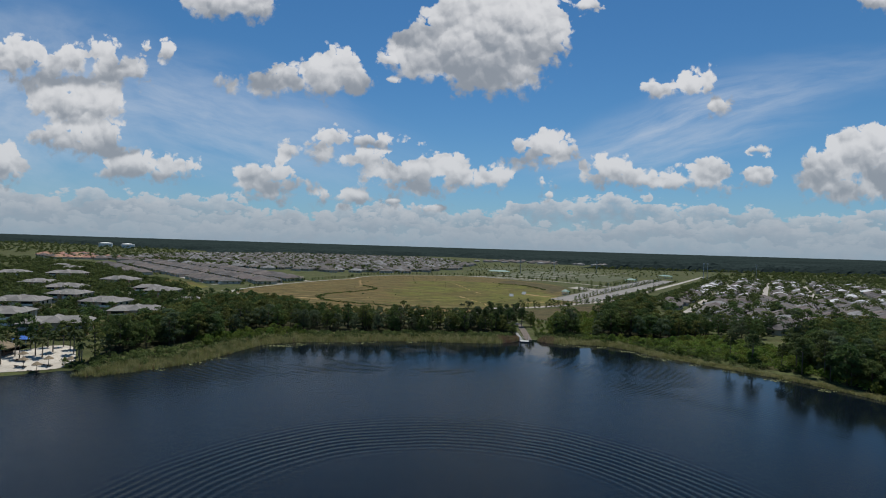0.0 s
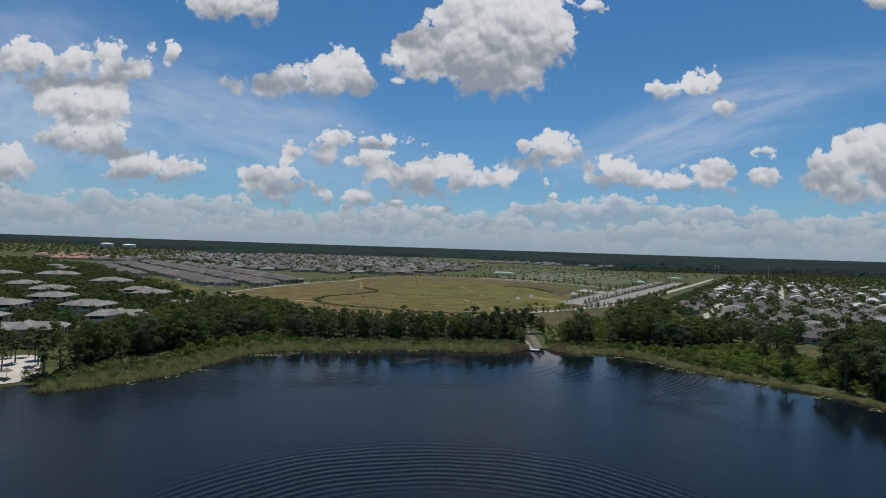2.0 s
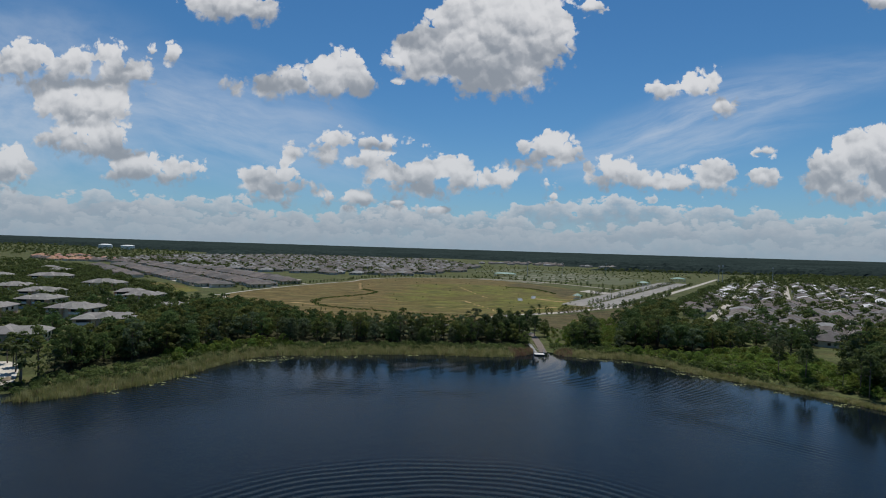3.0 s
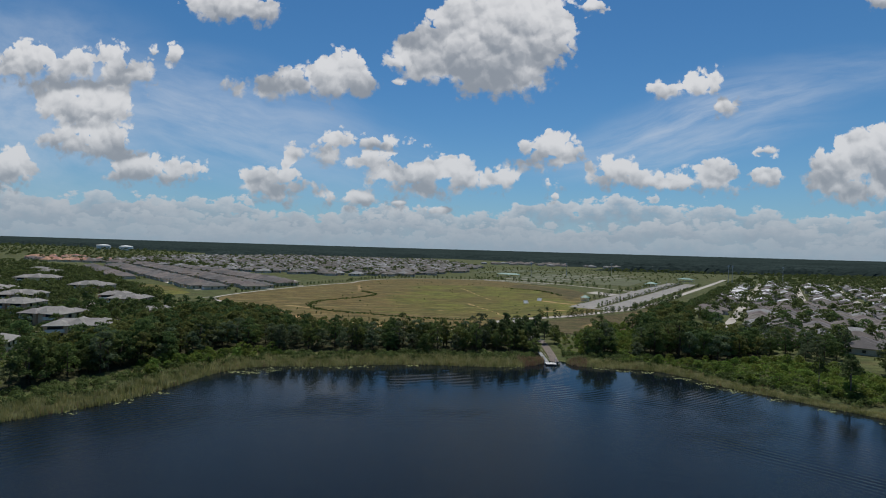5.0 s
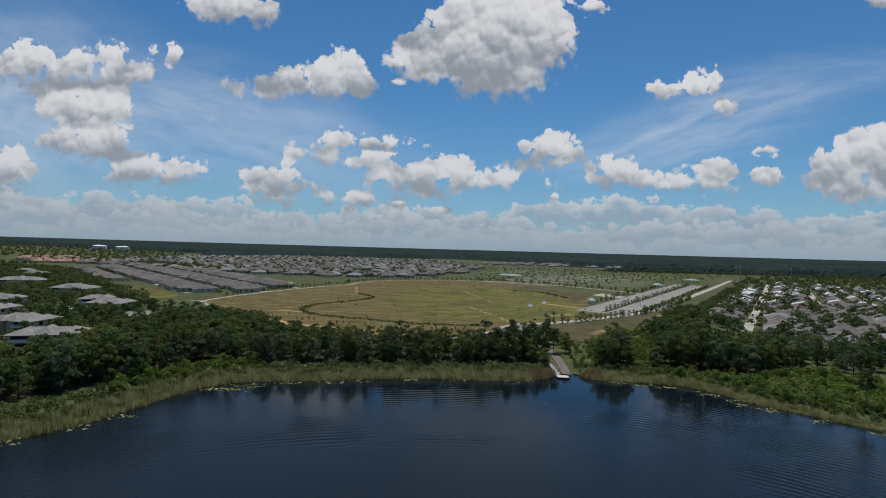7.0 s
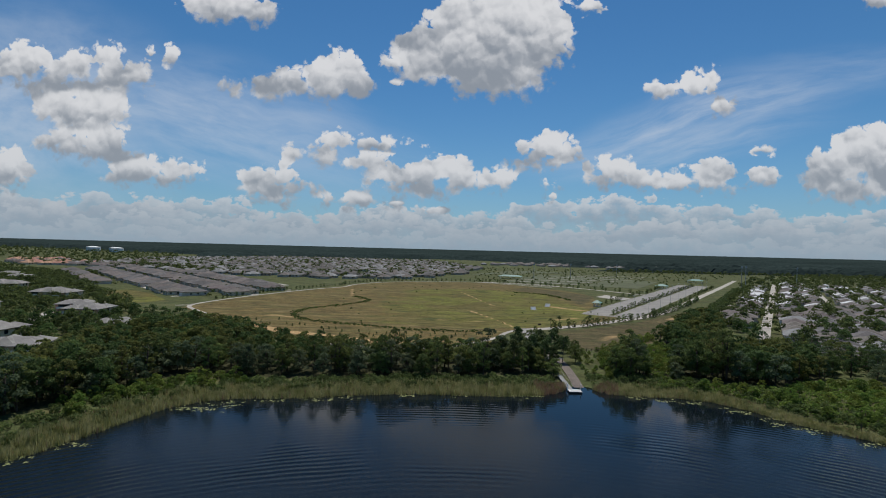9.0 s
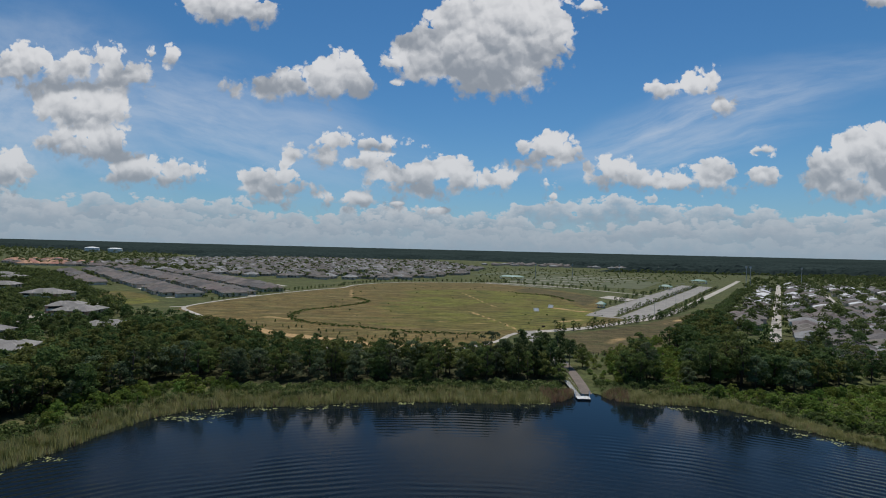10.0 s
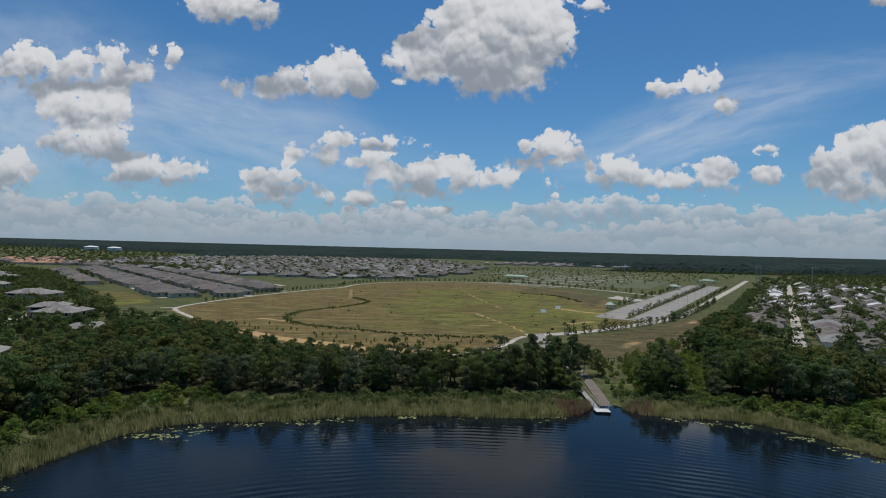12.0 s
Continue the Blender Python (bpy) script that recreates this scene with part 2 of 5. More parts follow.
    foot = maths(t, "SUBTRACT", 1.0, ramp(t, rise, -0.9, 0.3))
    inner = heap_reach(t, p1, HEAPS, 0.012)
    body = maths(t, "ADD", maths(t, "ADD", inner, relief), maths(t, "MULTIPLY", fray, maths(t, "ADD", maths(t, "MULTIPLY", foot, 0.045), 0.024)))
    soft = maths(t, "ADD", maths(t, "MULTIPLY", foot, 0.016), 0.007)
    cover = maths(t, "MULTIPLY", ramp(t, maths(t, "DIVIDE", maths(t, "ADD", body, 0.001), soft), 0.0, 1.0), ramp(t, dy, 0.15, 0.4))
    slope = maths(t, "MULTIPLY", swell, 24.0)
    mottle = maths(t, "MULTIPLY", maths(t, "SUBTRACT", noise_tex(t, p1, 16.0, 5.0, 0.6), 0.5), 0.50)
    thick = ramp(t, inner, 0.002, 0.050)
    lit = maths(t, "ADD", maths(t, "MULTIPLY", rise, 0.72), maths(t, "ADD", slope, mottle))
    lit = maths(t, "SUBTRACT", maths(t, "ADD", lit, 0.60), maths(t, "MULTIPLY", thick, 0.10))
    puff = mixc(t, ramp(t, lit, -0.1, 1.15), GREY_CLOUD, WHITE_CLOUD)
    puff = mixc(t, maths(t, "MULTIPLY", haze, 0.55), puff, HAZE_CLOUD)
    colour = mixc(t, maths(t, "MULTIPLY", cover, 0.97), colour, puff)
    link(t, colour, bg.inputs["Color"])
    bg.inputs["Strength"].default_value = 0.050
    lamp = bpy.data.lights.new("sun", "SUN")
    lamp.energy, lamp.angle, lamp.color = 4.2, radians(0.53), (1.0, 0.95, 0.88)
    ob = new("sun", lamp)
    a, e = radians(SUN_AZ), radians(SUN_EL)
    to_sun = Vector((math.sin(a) * math.cos(e), math.cos(a) * math.cos(e), math.sin(e)))
    ob.matrix_world = look(to_sun * 400, (0, 0, 0))


WHITE_CLOUD, GREY_CLOUD, HAZE_CLOUD = (14.0, 13.9, 13.9), (5.3, 5.8, 6.5), (5.7, 7.0, 8.2)
VEIL_CLOUD, BANK_WHITE, BANK_GREY = (10.4, 11.6, 13.2), (11.6, 11.9, 12.2), (5.2, 6.3, 7.6)
# each bank: the slope of its crest, the crest's swing, how often it swings, its start, its cover
BANKS = [(0.062, 0.20, 4.2, 2.3, 0.85), (0.054, 0.13, 6.0, 7.1, 0.8), (0.038, 0.08, 8.0, 4.7, 0.75), (0.022, 0.05, 11.0, 9.4, 0.65)]
HAZE, HAZE_COLOUR = 0.85, (5.4, 7.6, 9.8)
SKY_TINT = (0.68, 1.22, 1.49)
build_sky()

# ---- materials ----


def surface(name, low, high, grain=1.0, patch=0.06, rough=0.85, bump=0.0, vary=0.0, spec=0.3, third=None, sheen=0.0):
    """Principled material with colour varied at two scales in world metres, and from object to object."""
    m = bpy.data.materials.new(name)
    m.use_nodes = True
    t = m.node_tree
    p = t.nodes["Principled BSDF"]
    where = t.nodes.new("ShaderNodeNewGeometry").outputs["Position"]
    fine = noise_tex(t, where, grain, 5.0, 0.6)
    broad = noise_tex(t, where, patch, 3.0, 0.55)
    colour = mixc(t, ramp(t, fine, 0.3, 0.7), low, high)
    if third:
        colour = mixc(t, ramp(t, broad, 0.48, 0.66), colour, third)
    else:
        colour = mixc(t, maths(t, "MULTIPLY", ramp(t, broad, 0.35, 0.7), 0.45), colour, tuple(0.55 * c for c in low))
    if vary:
        info = t.nodes.new("ShaderNodeObjectInfo")
        hsv = t.nodes.new("ShaderNodeHueSaturation")
        island = maths(t, "MULTIPLY", t.nodes.new("ShaderNodeNewGeometry").outputs["Random Per Island"], vary)
        link(t, maths(t, "ADD", maths(t, "MULTIPLY", info.outputs["Random"], vary * 0.6), maths(t, "ADD", island, 1.0 - vary * 0.8)), hsv.inputs["Value"])
        link(t, maths(t, "ADD", maths(t, "MULTIPLY", maths(t, "FRACT", maths(t, "MULTIPLY", info.outputs["Random"], 7.3)), 0.06), 0.47), hsv.inputs["Hue"])
        link(t, colour, hsv.inputs["Color"])
        colour = hsv.outputs[0]
    link(t, colour, p.inputs["Base Color"])
    p.inputs["Roughness"].default_value = rough
    p.inputs["Specular IOR Level"].default_value = spec
    if bump:
        b = t.nodes.new("ShaderNodeBump")
        b.inputs["Strength"].default_value, b.inputs["Distance"].default_value = 1.0, bump
        link(t, fine, b.inputs["Height"])
        link(t, b.outputs[0], p.inputs["Normal"])
    return m


def leaf_material(name, low, high, vary=0.5, through_light=0.5):
    m = bpy.data.materials.new(name)
    m.use_nodes = True
    t = m.node_tree
    p = t.nodes["Principled BSDF"]
    geo = t.nodes.new("ShaderNodeNewGeometry")
    fine = noise_tex(t, geo.outputs["Position"], 0.45, 3.0, 0.6)
    colour = mixc(t, ramp(t, fine, 0.3, 0.7), low, high)
    info = t.nodes.new("ShaderNodeObjectInfo")
    hsv = t.nodes.new("ShaderNodeHueSaturation")
    island = maths(t, "MULTIPLY", geo.outputs["Random Per Island"], 0.34)
    value = maths(t, "ADD", maths(t, "MULTIPLY", info.outputs["Random"], vary), 0.83 - vary / 2)
    link(t, maths(t, "ADD", value, island), hsv.inputs["Value"])
    link(t, maths(t, "ADD", maths(t, "MULTIPLY", maths(t, "FRACT", maths(t, "MULTIPLY", info.outputs["Random"], 9.7)), 0.05), 0.476), hsv.inputs["Hue"])
    link(t, colour, hsv.inputs["Color"])
    link(t, hsv.outputs[0], p.inputs["Base Color"])
    p.inputs["Roughness"].default_value = 0.7
    p.inputs["Specular IOR Level"].default_value = 0.12
    back = t.nodes.new("ShaderNodeBsdfTranslucent")
    link(t, hsv.outputs[0], back.inputs["Color"])
    mix = t.nodes.new("ShaderNodeMixShader")
    mix.inputs[0].default_value = through_light
    link(t, p.outputs[0], mix.inputs[1])
    link(t, back.outputs[0], mix.inputs[2])
    link(t, mix.outputs[0], t.nodes["Material Output"].inputs["Surface"])
    return m


def plain(name, colour, rough=0.6, metal=0.0):
    m = bpy.data.materials.new(name)
    m.use_nodes = True
    p = m.node_tree.nodes["Principled BSDF"]
    p.inputs["Base Color"].default_value, p.inputs["Roughness"].default_value, p.inputs["Metallic"].default_value = (*colour, 1), rough, metal
    return m


def water_material():
    m = bpy.data.materials.new("lake water")
    m.use_nodes = True
    t = m.node_tree
    p = t.nodes["Principled BSDF"]
    p.inputs["Base Color"].default_value = (0.004, 0.007, 0.010, 1)
    p.inputs["Roughness"].default_value = 0.03
    p.inputs["IOR"].default_value = 1.333
    p.inputs["Specular IOR Level"].default_value = 0.29
    where = t.nodes.new("ShaderNodeNewGeometry").outputs["Position"]
    # rings that spread from one place on the lake
    away = vmaths(t, "SUBTRACT", where, (2.0, 70.0, 0.0))
    far = t.nodes.new("ShaderNodeVectorMath")
    far.operation = "LENGTH"
    link(t, away, far.inputs[0])
    reach = far.outputs["Value"]
    wobble = maths(t, "MULTIPLY", noise_tex(t, where, 0.03, 2.0), 5.0)
    phase = maths(t, "MULTIPLY", maths(t, "ADD", reach, wobble), 2 * math.pi / 1.9)
    ring = maths(t, "SINE", phase)
    train = maths(t, "MULTIPLY", ramp(t, reach, 96.0, 112.0), maths(t, "SUBTRACT", 1.0, ramp(t, reach, 150.0, 172.0)))
    near = maths(t, "MULTIPLY", ramp(t, reach, 36.0, 44.0), maths(t, "SUBTRACT", 1.0, ramp(t, reach, 54.0, 66.0)))
    calm = ramp(t, noise_tex(t, where, 0.022, 3.0), 0.48, 0.62)
    height = maths(t, "MULTIPLY", ring, maths(t, "ADD", maths(t, "MULTIPLY", train, maths(t, "ADD", maths(t, "MULTIPLY", calm, 0.85), 0.15)), maths(t, "MULTIPLY", near, 0.8)))
    stretched = vmaths(t, "MULTIPLY", where, (0.7, 1.0, 1.0))
    ripple = noise_tex(t, stretched, 2.4, 6.0, 0.68)
    place = t.nodes.new("ShaderNodeSeparateXYZ")
    link(t, where, place.inputs[0])
    lee = maths(t, "SUBTRACT", 1.0, maths(t, "MULTIPLY", maths(t, "MAXIMUM", ramp(t, place.outputs["Y"], 158.0, 218.0), ramp(t, place.outputs["X"], 60.0, 112.0)), 0.93))
    swell = noise_tex(t, where, 0.25, 3.0, 0.5)
    height = maths(t, "MULTIPLY", height, maths(t, "ADD", maths(t, "MULTIPLY", lee, 0.6), 0.4))
    b1 = t.nodes.new("ShaderNodeBump")
    b1.inputs["Strength"].default_value, b1.inputs["Distance"].default_value = 1.0, 0.044
    link(t, height, b1.inputs["Height"])
    b2 = t.nodes.new("ShaderNodeBump")
    b2.inputs["Strength"].default_value, b2.inputs["Distance"].default_value = 1.0, 0.066
    link(t, maths(t, "MULTIPLY", maths(t, "ADD", ripple, swell), lee), b2.inputs["Height"])
    link(t, b1.outputs[0], b2.inputs["Normal"])
    link(t, b2.outputs[0], p.inputs["Normal"])
    return m


def ground_material():
    """Turf whose cover (dry, sand, lush, earth, and darker under the woods) is stored on the sheet's corners."""
    m = bpy.data.materials.new("open ground")
    m.use_nodes = True
    t = m.node_tree
    p = t.nodes["Principled BSDF"]
    where = t.nodes.new("ShaderNodeNewGeometry").outputs["Position"]
    fine = noise_tex(t, where, 0.9, 5.0, 0.65)
    mid = noise_tex(t, vmaths(t, "MULTIPLY", where, (0.55, 1.25, 1.0)), 0.09, 5.0, 0.66)
    broad = noise_tex(t, where, 0.018, 3.0, 0.55)
    fleck = ramp(t, fine, 0.3, 0.7)

    def cover(name):
        a = t.nodes.new("ShaderNodeAttribute")
        a.attribute_name = name
        return a.outputs["Fac"]

    def edge(name):
        return ramp(t, maths(t, "ADD", cover(name), maths(t, "MULTIPLY", maths(t, "SUBTRACT", mid, 0.5), 0.9)), 0.36, 0.64)

    turf = mixc(t, fleck, (0.046, 0.058, 0.022), (0.082, 0.092, 0.034))
    turf = mixc(t, ramp(t, mid, 0.45, 0.7), turf, (0.095, 0.09, 0.038))
    dry = mixc(t, fleck, (0.080, 0.058, 0.020), (0.160, 0.116, 0.044))
    dry = mixc(t, ramp(t, mid, 0.42, 0.62), dry, (0.096, 0.082, 0.029))
    lush = mixc(t, fleck, (0.078, 0.086, 0.016), (0.150, 0.142, 0.034))
    lush = mixc(t, ramp(t, broad, 0.42, 0.62), lush, (0.100, 0.084, 0.026))
    lush = mixc(t, ramp(t, mid, 0.52, 0.68), lush, (0.050, 0.060, 0.018))
    sand = mixc(t, fleck, (0.26, 0.165, 0.072), (0.40, 0.28, 0.14))
    # darker ground colour used inside the outlines of the woods
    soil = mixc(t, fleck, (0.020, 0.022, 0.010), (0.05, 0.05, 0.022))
    earth = mixc(t, fleck, (0.058, 0.046, 0.022), (0.105, 0.086, 0.042))
    earth = mixc(t, ramp(t, mid, 0.45, 0.65), earth, (0.066, 0.062, 0.026))
    rows = noise_tex(t, vmaths(t, "MULTIPLY", where, (0.035, 0.22, 1.0)), 1.0, 4.0, 0.65)
    dry = mixc(t, ramp(t, rows, 0.5, 0.66), dry, (0.15, 0.115, 0.052))
    colour = mixc(t, edge("dry"), turf, dry)
    colour = mixc(t, edge("earth"), colour, earth)
    lush = mixc(t, ramp(t, rows, 0.54, 0.68), lush, (0.135, 0.112, 0.045))
    colour = mixc(t, edge("lush"), colour, lush)
    tuft = noise_tex(t, where, 0.28, 6.0, 0.7)
    colour = mixc(t, maths(t, "MULTIPLY", ramp(t, tuft, 0.5, 0.62), 0.55), colour, (0.040, 0.042, 0.014))
    patchy = noise_tex(t, vmaths(t, "MULTIPLY", where, (0.6, 1.4, 1.0)), 0.14, 8.0, 0.74)
    hsv = t.nodes.new("ShaderNodeHueSaturation")
    link(t, maths(t, "ADD", maths(t, "MULTIPLY", ramp(t, patchy, 0.34, 0.66), 0.62), 0.66), hsv.inputs["Value"])
    link(t, colour, hsv.inputs["Color"])
    colour = hsv.outputs[0]
    colour = mixc(t, edge("sand"), colour, sand)
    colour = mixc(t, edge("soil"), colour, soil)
    link(t, colour, p.inputs["Base Color"])
    p.inputs["Roughness"].default_value = 0.95
    p.inputs["Specular IOR Level"].default_value = 0.1
    b = t.nodes.new("ShaderNodeBump")
    b.inputs["Strength"].default_value, b.inputs["Distance"].default_value = 1.0, 0.25
    link(t, fine, b.inputs["Height"])
    link(t, b.outputs[0], p.inputs["Normal"])
    return m


GROUND = ground_material()
WATER = water_material()
LEAF = leaf_material("broad leaves", (0.054, 0.084, 0.026), (0.118, 0.160, 0.050))
LEAF_OLIVE = leaf_material("olive leaves", (0.078, 0.104, 0.028), (0.150, 0.180, 0.052))
LEAF_GREY = leaf_material("grey-green leaves", (0.070, 0.100, 0.050), (0.135, 0.172, 0.088))
LEAF_BRIGHT = leaf_material("shrub leaves", (0.085, 0.130, 0.022), (0.165, 0.220, 0.046))
NEEDLE = leaf_material("pine needles", (0.046, 0.072, 0.026), (0.094, 0.128, 0.046))
FROND = leaf_material("palm fronds", (0.040, 0.060, 0.020), (0.085, 0.105, 0.038))
# the blue of distance haze is mixed into this canopy's colour
HAZED_FOREST = surface("far canopy", (0.018, 0.028, 0.026), (0.036, 0.050, 0.046), grain=0.11, patch=0.004, rough=0.95, spec=0.0)
REED = leaf_material("reed blades", (0.150, 0.168, 0.058), (0.345, 0.335, 0.155), through_light=0.45)
REED_DRY = leaf_material("dry reed blades", (0.26, 0.18, 0.10), (0.38, 0.29, 0.17), through_light=0.3)
PAD = leaf_material("lily pads", (0.10, 0.13, 0.045), (0.22, 0.24, 0.10), through_light=0.0, vary=0.05)
BARK = surface("bark", (0.055, 0.042, 0.032), (0.13, 0.10, 0.08), grain=6.0, patch=0.6, rough=0.95, bump=0.03)
BARK_PALE = surface("pale bark", (0.13, 0.11, 0.09), (0.24, 0.21, 0.18), grain=6.0, patch=0.6, rough=0.95, bump=0.03)
ASPHALT = surface("weathered asphalt", (0.190, 0.180, 0.160), (0.262, 0.248, 0.222), grain=3.0, patch=0.12, rough=0.9, bump=0.01)
CONCRETE = surface("pale concrete", (0.30, 0.275, 0.235), (0.42, 0.39, 0.34), grain=2.5, patch=0.2, rough=0.9, bump=0.01)
BRICKDUST = surface("ramp paving", (0.115, 0.095, 0.080), (0.185, 0.155, 0.132), grain=3.0, patch=0.3, rough=0.9, bump=0.01)
BEACH = surface("white beach sand", (0.42, 0.38, 0.31), (0.56, 0.52, 0.44), grain=1.2, patch=0.15, rough=0.95, bump=0.06)
ROOF = surface("grey shingle roof", (0.075, 0.070, 0.067), (0.125, 0.116, 0.110), grain=4.0, patch=0.3, rough=0.9, bump=0.02, vary=0.55)
ROOF_BROWN = surface("brown shingle roof", (0.092, 0.079, 0.070), (0.150, 0.130, 0.116), grain=4.0, patch=0.3, rough=0.9, bump=0.02, vary=0.5)
ROOF_PALE = surface("pale grey roof", (0.15, 0.15, 0.146), (0.225, 0.225, 0.218), grain=4.0, patch=0.3, rough=0.85, bump=0.02, vary=0.35)
ROOF_WHITE = surface("white metal roof", (0.42, 0.42, 0.41), (0.55, 0.55, 0.54), grain=1.5, patch=0.2, rough=0.5, vary=0.15)
ROOF_TILE = surface("weathered grey-beige tile roof", (0.17, 0.162, 0.148), (0.255, 0.245, 0.225), grain=4.0, patch=0.25, rough=0.9, bump=0.03, vary=0.2)
ROOF_CLAY = surface("orange clay tile roof", (0.26, 0.13, 0.09), (0.36, 0.20, 0.14), grain=4.0, patch=0.25, rough=0.9, bump=0.03, vary=0.4)
ROOF_GREEN = surface("green metal roof", (0.10, 0.20, 0.16), (0.16, 0.28, 0.23), grain=2.0, patch=0.3, rough=0.5)
STUCCO = surface("cream stucco", (0.60, 0.50, 0.38), (0.72, 0.62, 0.49), grain=3.0, patch=0.3, rough=0.9, vary=0.35)
STUCCO_PEACH = surface("peach stucco", (0.62, 0.36, 0.24), (0.74, 0.48, 0.34), grain=3.0, patch=0.3, rough=0.9, vary=0.15)
WHITE = surface("white paint", (0.66, 0.66, 0.64), (0.80, 0.80, 0.78), grain=2.0, patch=0.3, rough=0.6)
GLASS = plain("dark window glass", (0.02, 0.025, 0.03), 0.08)
DECKING = surface("weathered gangway boards", (0.22, 0.22, 0.21), (0.32, 0.32, 0.30), grain=5.0, patch=0.8, rough=0.85)
METAL = plain("galvanised metal", (0.35, 0.36, 0.37), 0.45, 0.8)
TIMBER = surface("grey dock boards", (0.42, 0.42, 0.40), (0.56, 0.56, 0.54), grain=5.0, patch=0.8, rough=0.8, bump=0.01)
THATCH = surface("dry palm thatch", (0.17, 0.13, 0.08), (0.30, 0.24, 0.16), grain=6.0, patch=0.8, rough=0.95, bump=0.05)
POOL = plain("pool water", (0.05, 0.36, 0.45), 0.08)
BLUE = plain("blue canvas", (0.03, 0.12, 0.42), 0.8)

# ---- mesh helpers ----


class Geo:
    """Corners and faces gathered for one mesh."""

    def __init__(self):
        self.v, self.f, self.n = [], [], 0

    def add(self, verts, faces):
        verts = np.asarray(verts, dtype=float).reshape(-1, 3)
        self.v.append(verts)
        self.f.extend(tuple(int(i) + self.n for i in face) for face in faces)
        self.n += len(verts)
        return self

    def corners(self):
        return np.concatenate(self.v) if self.v else np.zeros((0, 3))

    def box(self, x0, x1, y0, y1, z0, z1):
        c = [(x0, y0, z0), (x1, y0, z0), (x1, y1, z0), (x0, y1, z0), (x0, y0, z1), (x1, y0, z1), (x1, y1, z1), (x0, y1, z1)]
        return self.add(c, [(3, 2, 1, 0), (4, 5, 6, 7), (0, 1, 5, 4), (1, 2, 6, 5), (2, 3, 7, 6), (3, 0, 4, 7)])

    def tube(self, points, radii, sides=6):
        rings = []
        for i, (p, r) in enumerate(zip(points, radii)):
            a = Vector(points[min(i + 1, len(points) - 1)]) - Vector(points[max(i - 1, 0)])
            q = a.to_track_quat("Z", "Y")
            rings += [Vector(p) + q @ Vector((r * math.cos(k * 2 * math.pi / sides), r * math.sin(k * 2 * math.pi / sides), 0)) for k in range(sides)]
        faces = [(i * sides + k, i * sides + (k + 1) % sides, (i + 1) * sides + (k + 1) % sides, (i + 1) * sides + k) for i in range(len(points) - 1) for k in range(sides)]
        faces += [tuple(range(sides))[::-1], tuple((len(points) - 1) * sides + k for k in range(sides))]
        return self.add(rings, faces)

    def hip(self, x0, x1, y0, y1, z, rise, over=0.5, thick=0.18):
        """A hipped roof with eaves and a fascia; the ridge runs along the longer side."""
        x0, x1, y0, y1 = x0 - over, x1 + over, y0 - over, y1 + over
        w, d = x1 - x0, y1 - y0
        if w >= d:
            a, b = (x0 + d / 2, (y0 + y1) / 2, z + rise), (x1 - d / 2, (y0 + y1) / 2, z + rise)
        else:
            a, b = ((x0 + x1) / 2, y0 + w / 2, z + rise), ((x0 + x1) / 2, y1 - w / 2, z + rise)
        low = [(x0, y0, z - thick), (x1, y0, z - thick), (x1, y1, z - thick), (x0, y1, z - thick)]
        top = [(x0, y0, z), (x1, y0, z), (x1, y1, z), (x0, y1, z)]
        faces = [(3, 2, 1, 0), (0, 1, 5, 4), (1, 2, 6, 5), (2, 3, 7, 6), (3, 0, 4, 7)]
        if w >= d:
            faces += [(4, 5, 9, 8), (5, 6, 9), (6, 7, 8, 9), (7, 4, 8)]
        else:
            faces += [(4, 5, 8), (5, 6, 9, 8), (6, 7, 9), (7, 4, 8, 9)]
        return self.add(low + top + [a, b], faces)

    def merge(self, other, m=None):
        v = other.corners()
        if m is not None:
            a = np.array(m)
            v = v @ a[:3, :3].T + a[:3, 3]
        return self.add(v, other.f)

    def mesh(self, name, material, smooth=False):
        me = bpy.data.meshes.new(name)
        me.from_pydata(self.corners().tolist(), [], self.f)
        me.materials.append(material)
        if smooth:
            me.polygons.foreach_set("use_smooth", [True] * len(me.polygons))
        me.update()
        return me


def part(name, geo, material, parent=None, label="", smooth=False):
    data = geo if isinstance(geo, bpy.types.Mesh) else geo.mesh(name, material, smooth)
    ob = new(name, data)
    if parent is not None:
        ob.parent = parent
    if label:
        ob["label"] = label
    return ob


def thing(name, at, label, category, group="", turn=0.0, kind=""):
    ob = tagged(new(name), label, category, group, kind)
    ob.matrix_basis = pose(*at, 0, 0, turn)
    return ob


def structure(name, geo, material, label, category, smooth=False, kind="structure"):
    return tagged(part(name, geo, material, None, "", smooth), label, category, "", kind)


def inside(px, py, polygon):
    hit = np.zeros(np.shape(px), dtype=bool)
    for (x0, y0), (x1, y1) in zip(polygon, polygon[1:] + polygon[:1]):
        if y0 == y1:
            continue
        hit ^= ((y0 > py) != (y1 > py)) & (px < (x1 - x0) * (py - y0) / (y1 - y0) + x0)
    return hit


def distance(px, py, line):
    best = np.full(np.shape(px), 1e9)
    for (x0, y0), (x1, y1) in zip(line, line[1:]):
        dx, dy = x1 - x0, y1 - y0
        k = np.clip(((px - x0) * dx + (py - y0) * dy) / (dx * dx + dy * dy), 0, 1)
        best = np.minimum(best, np.hypot(px - x0 - k * dx, py - y0 - k * dy))
    return best


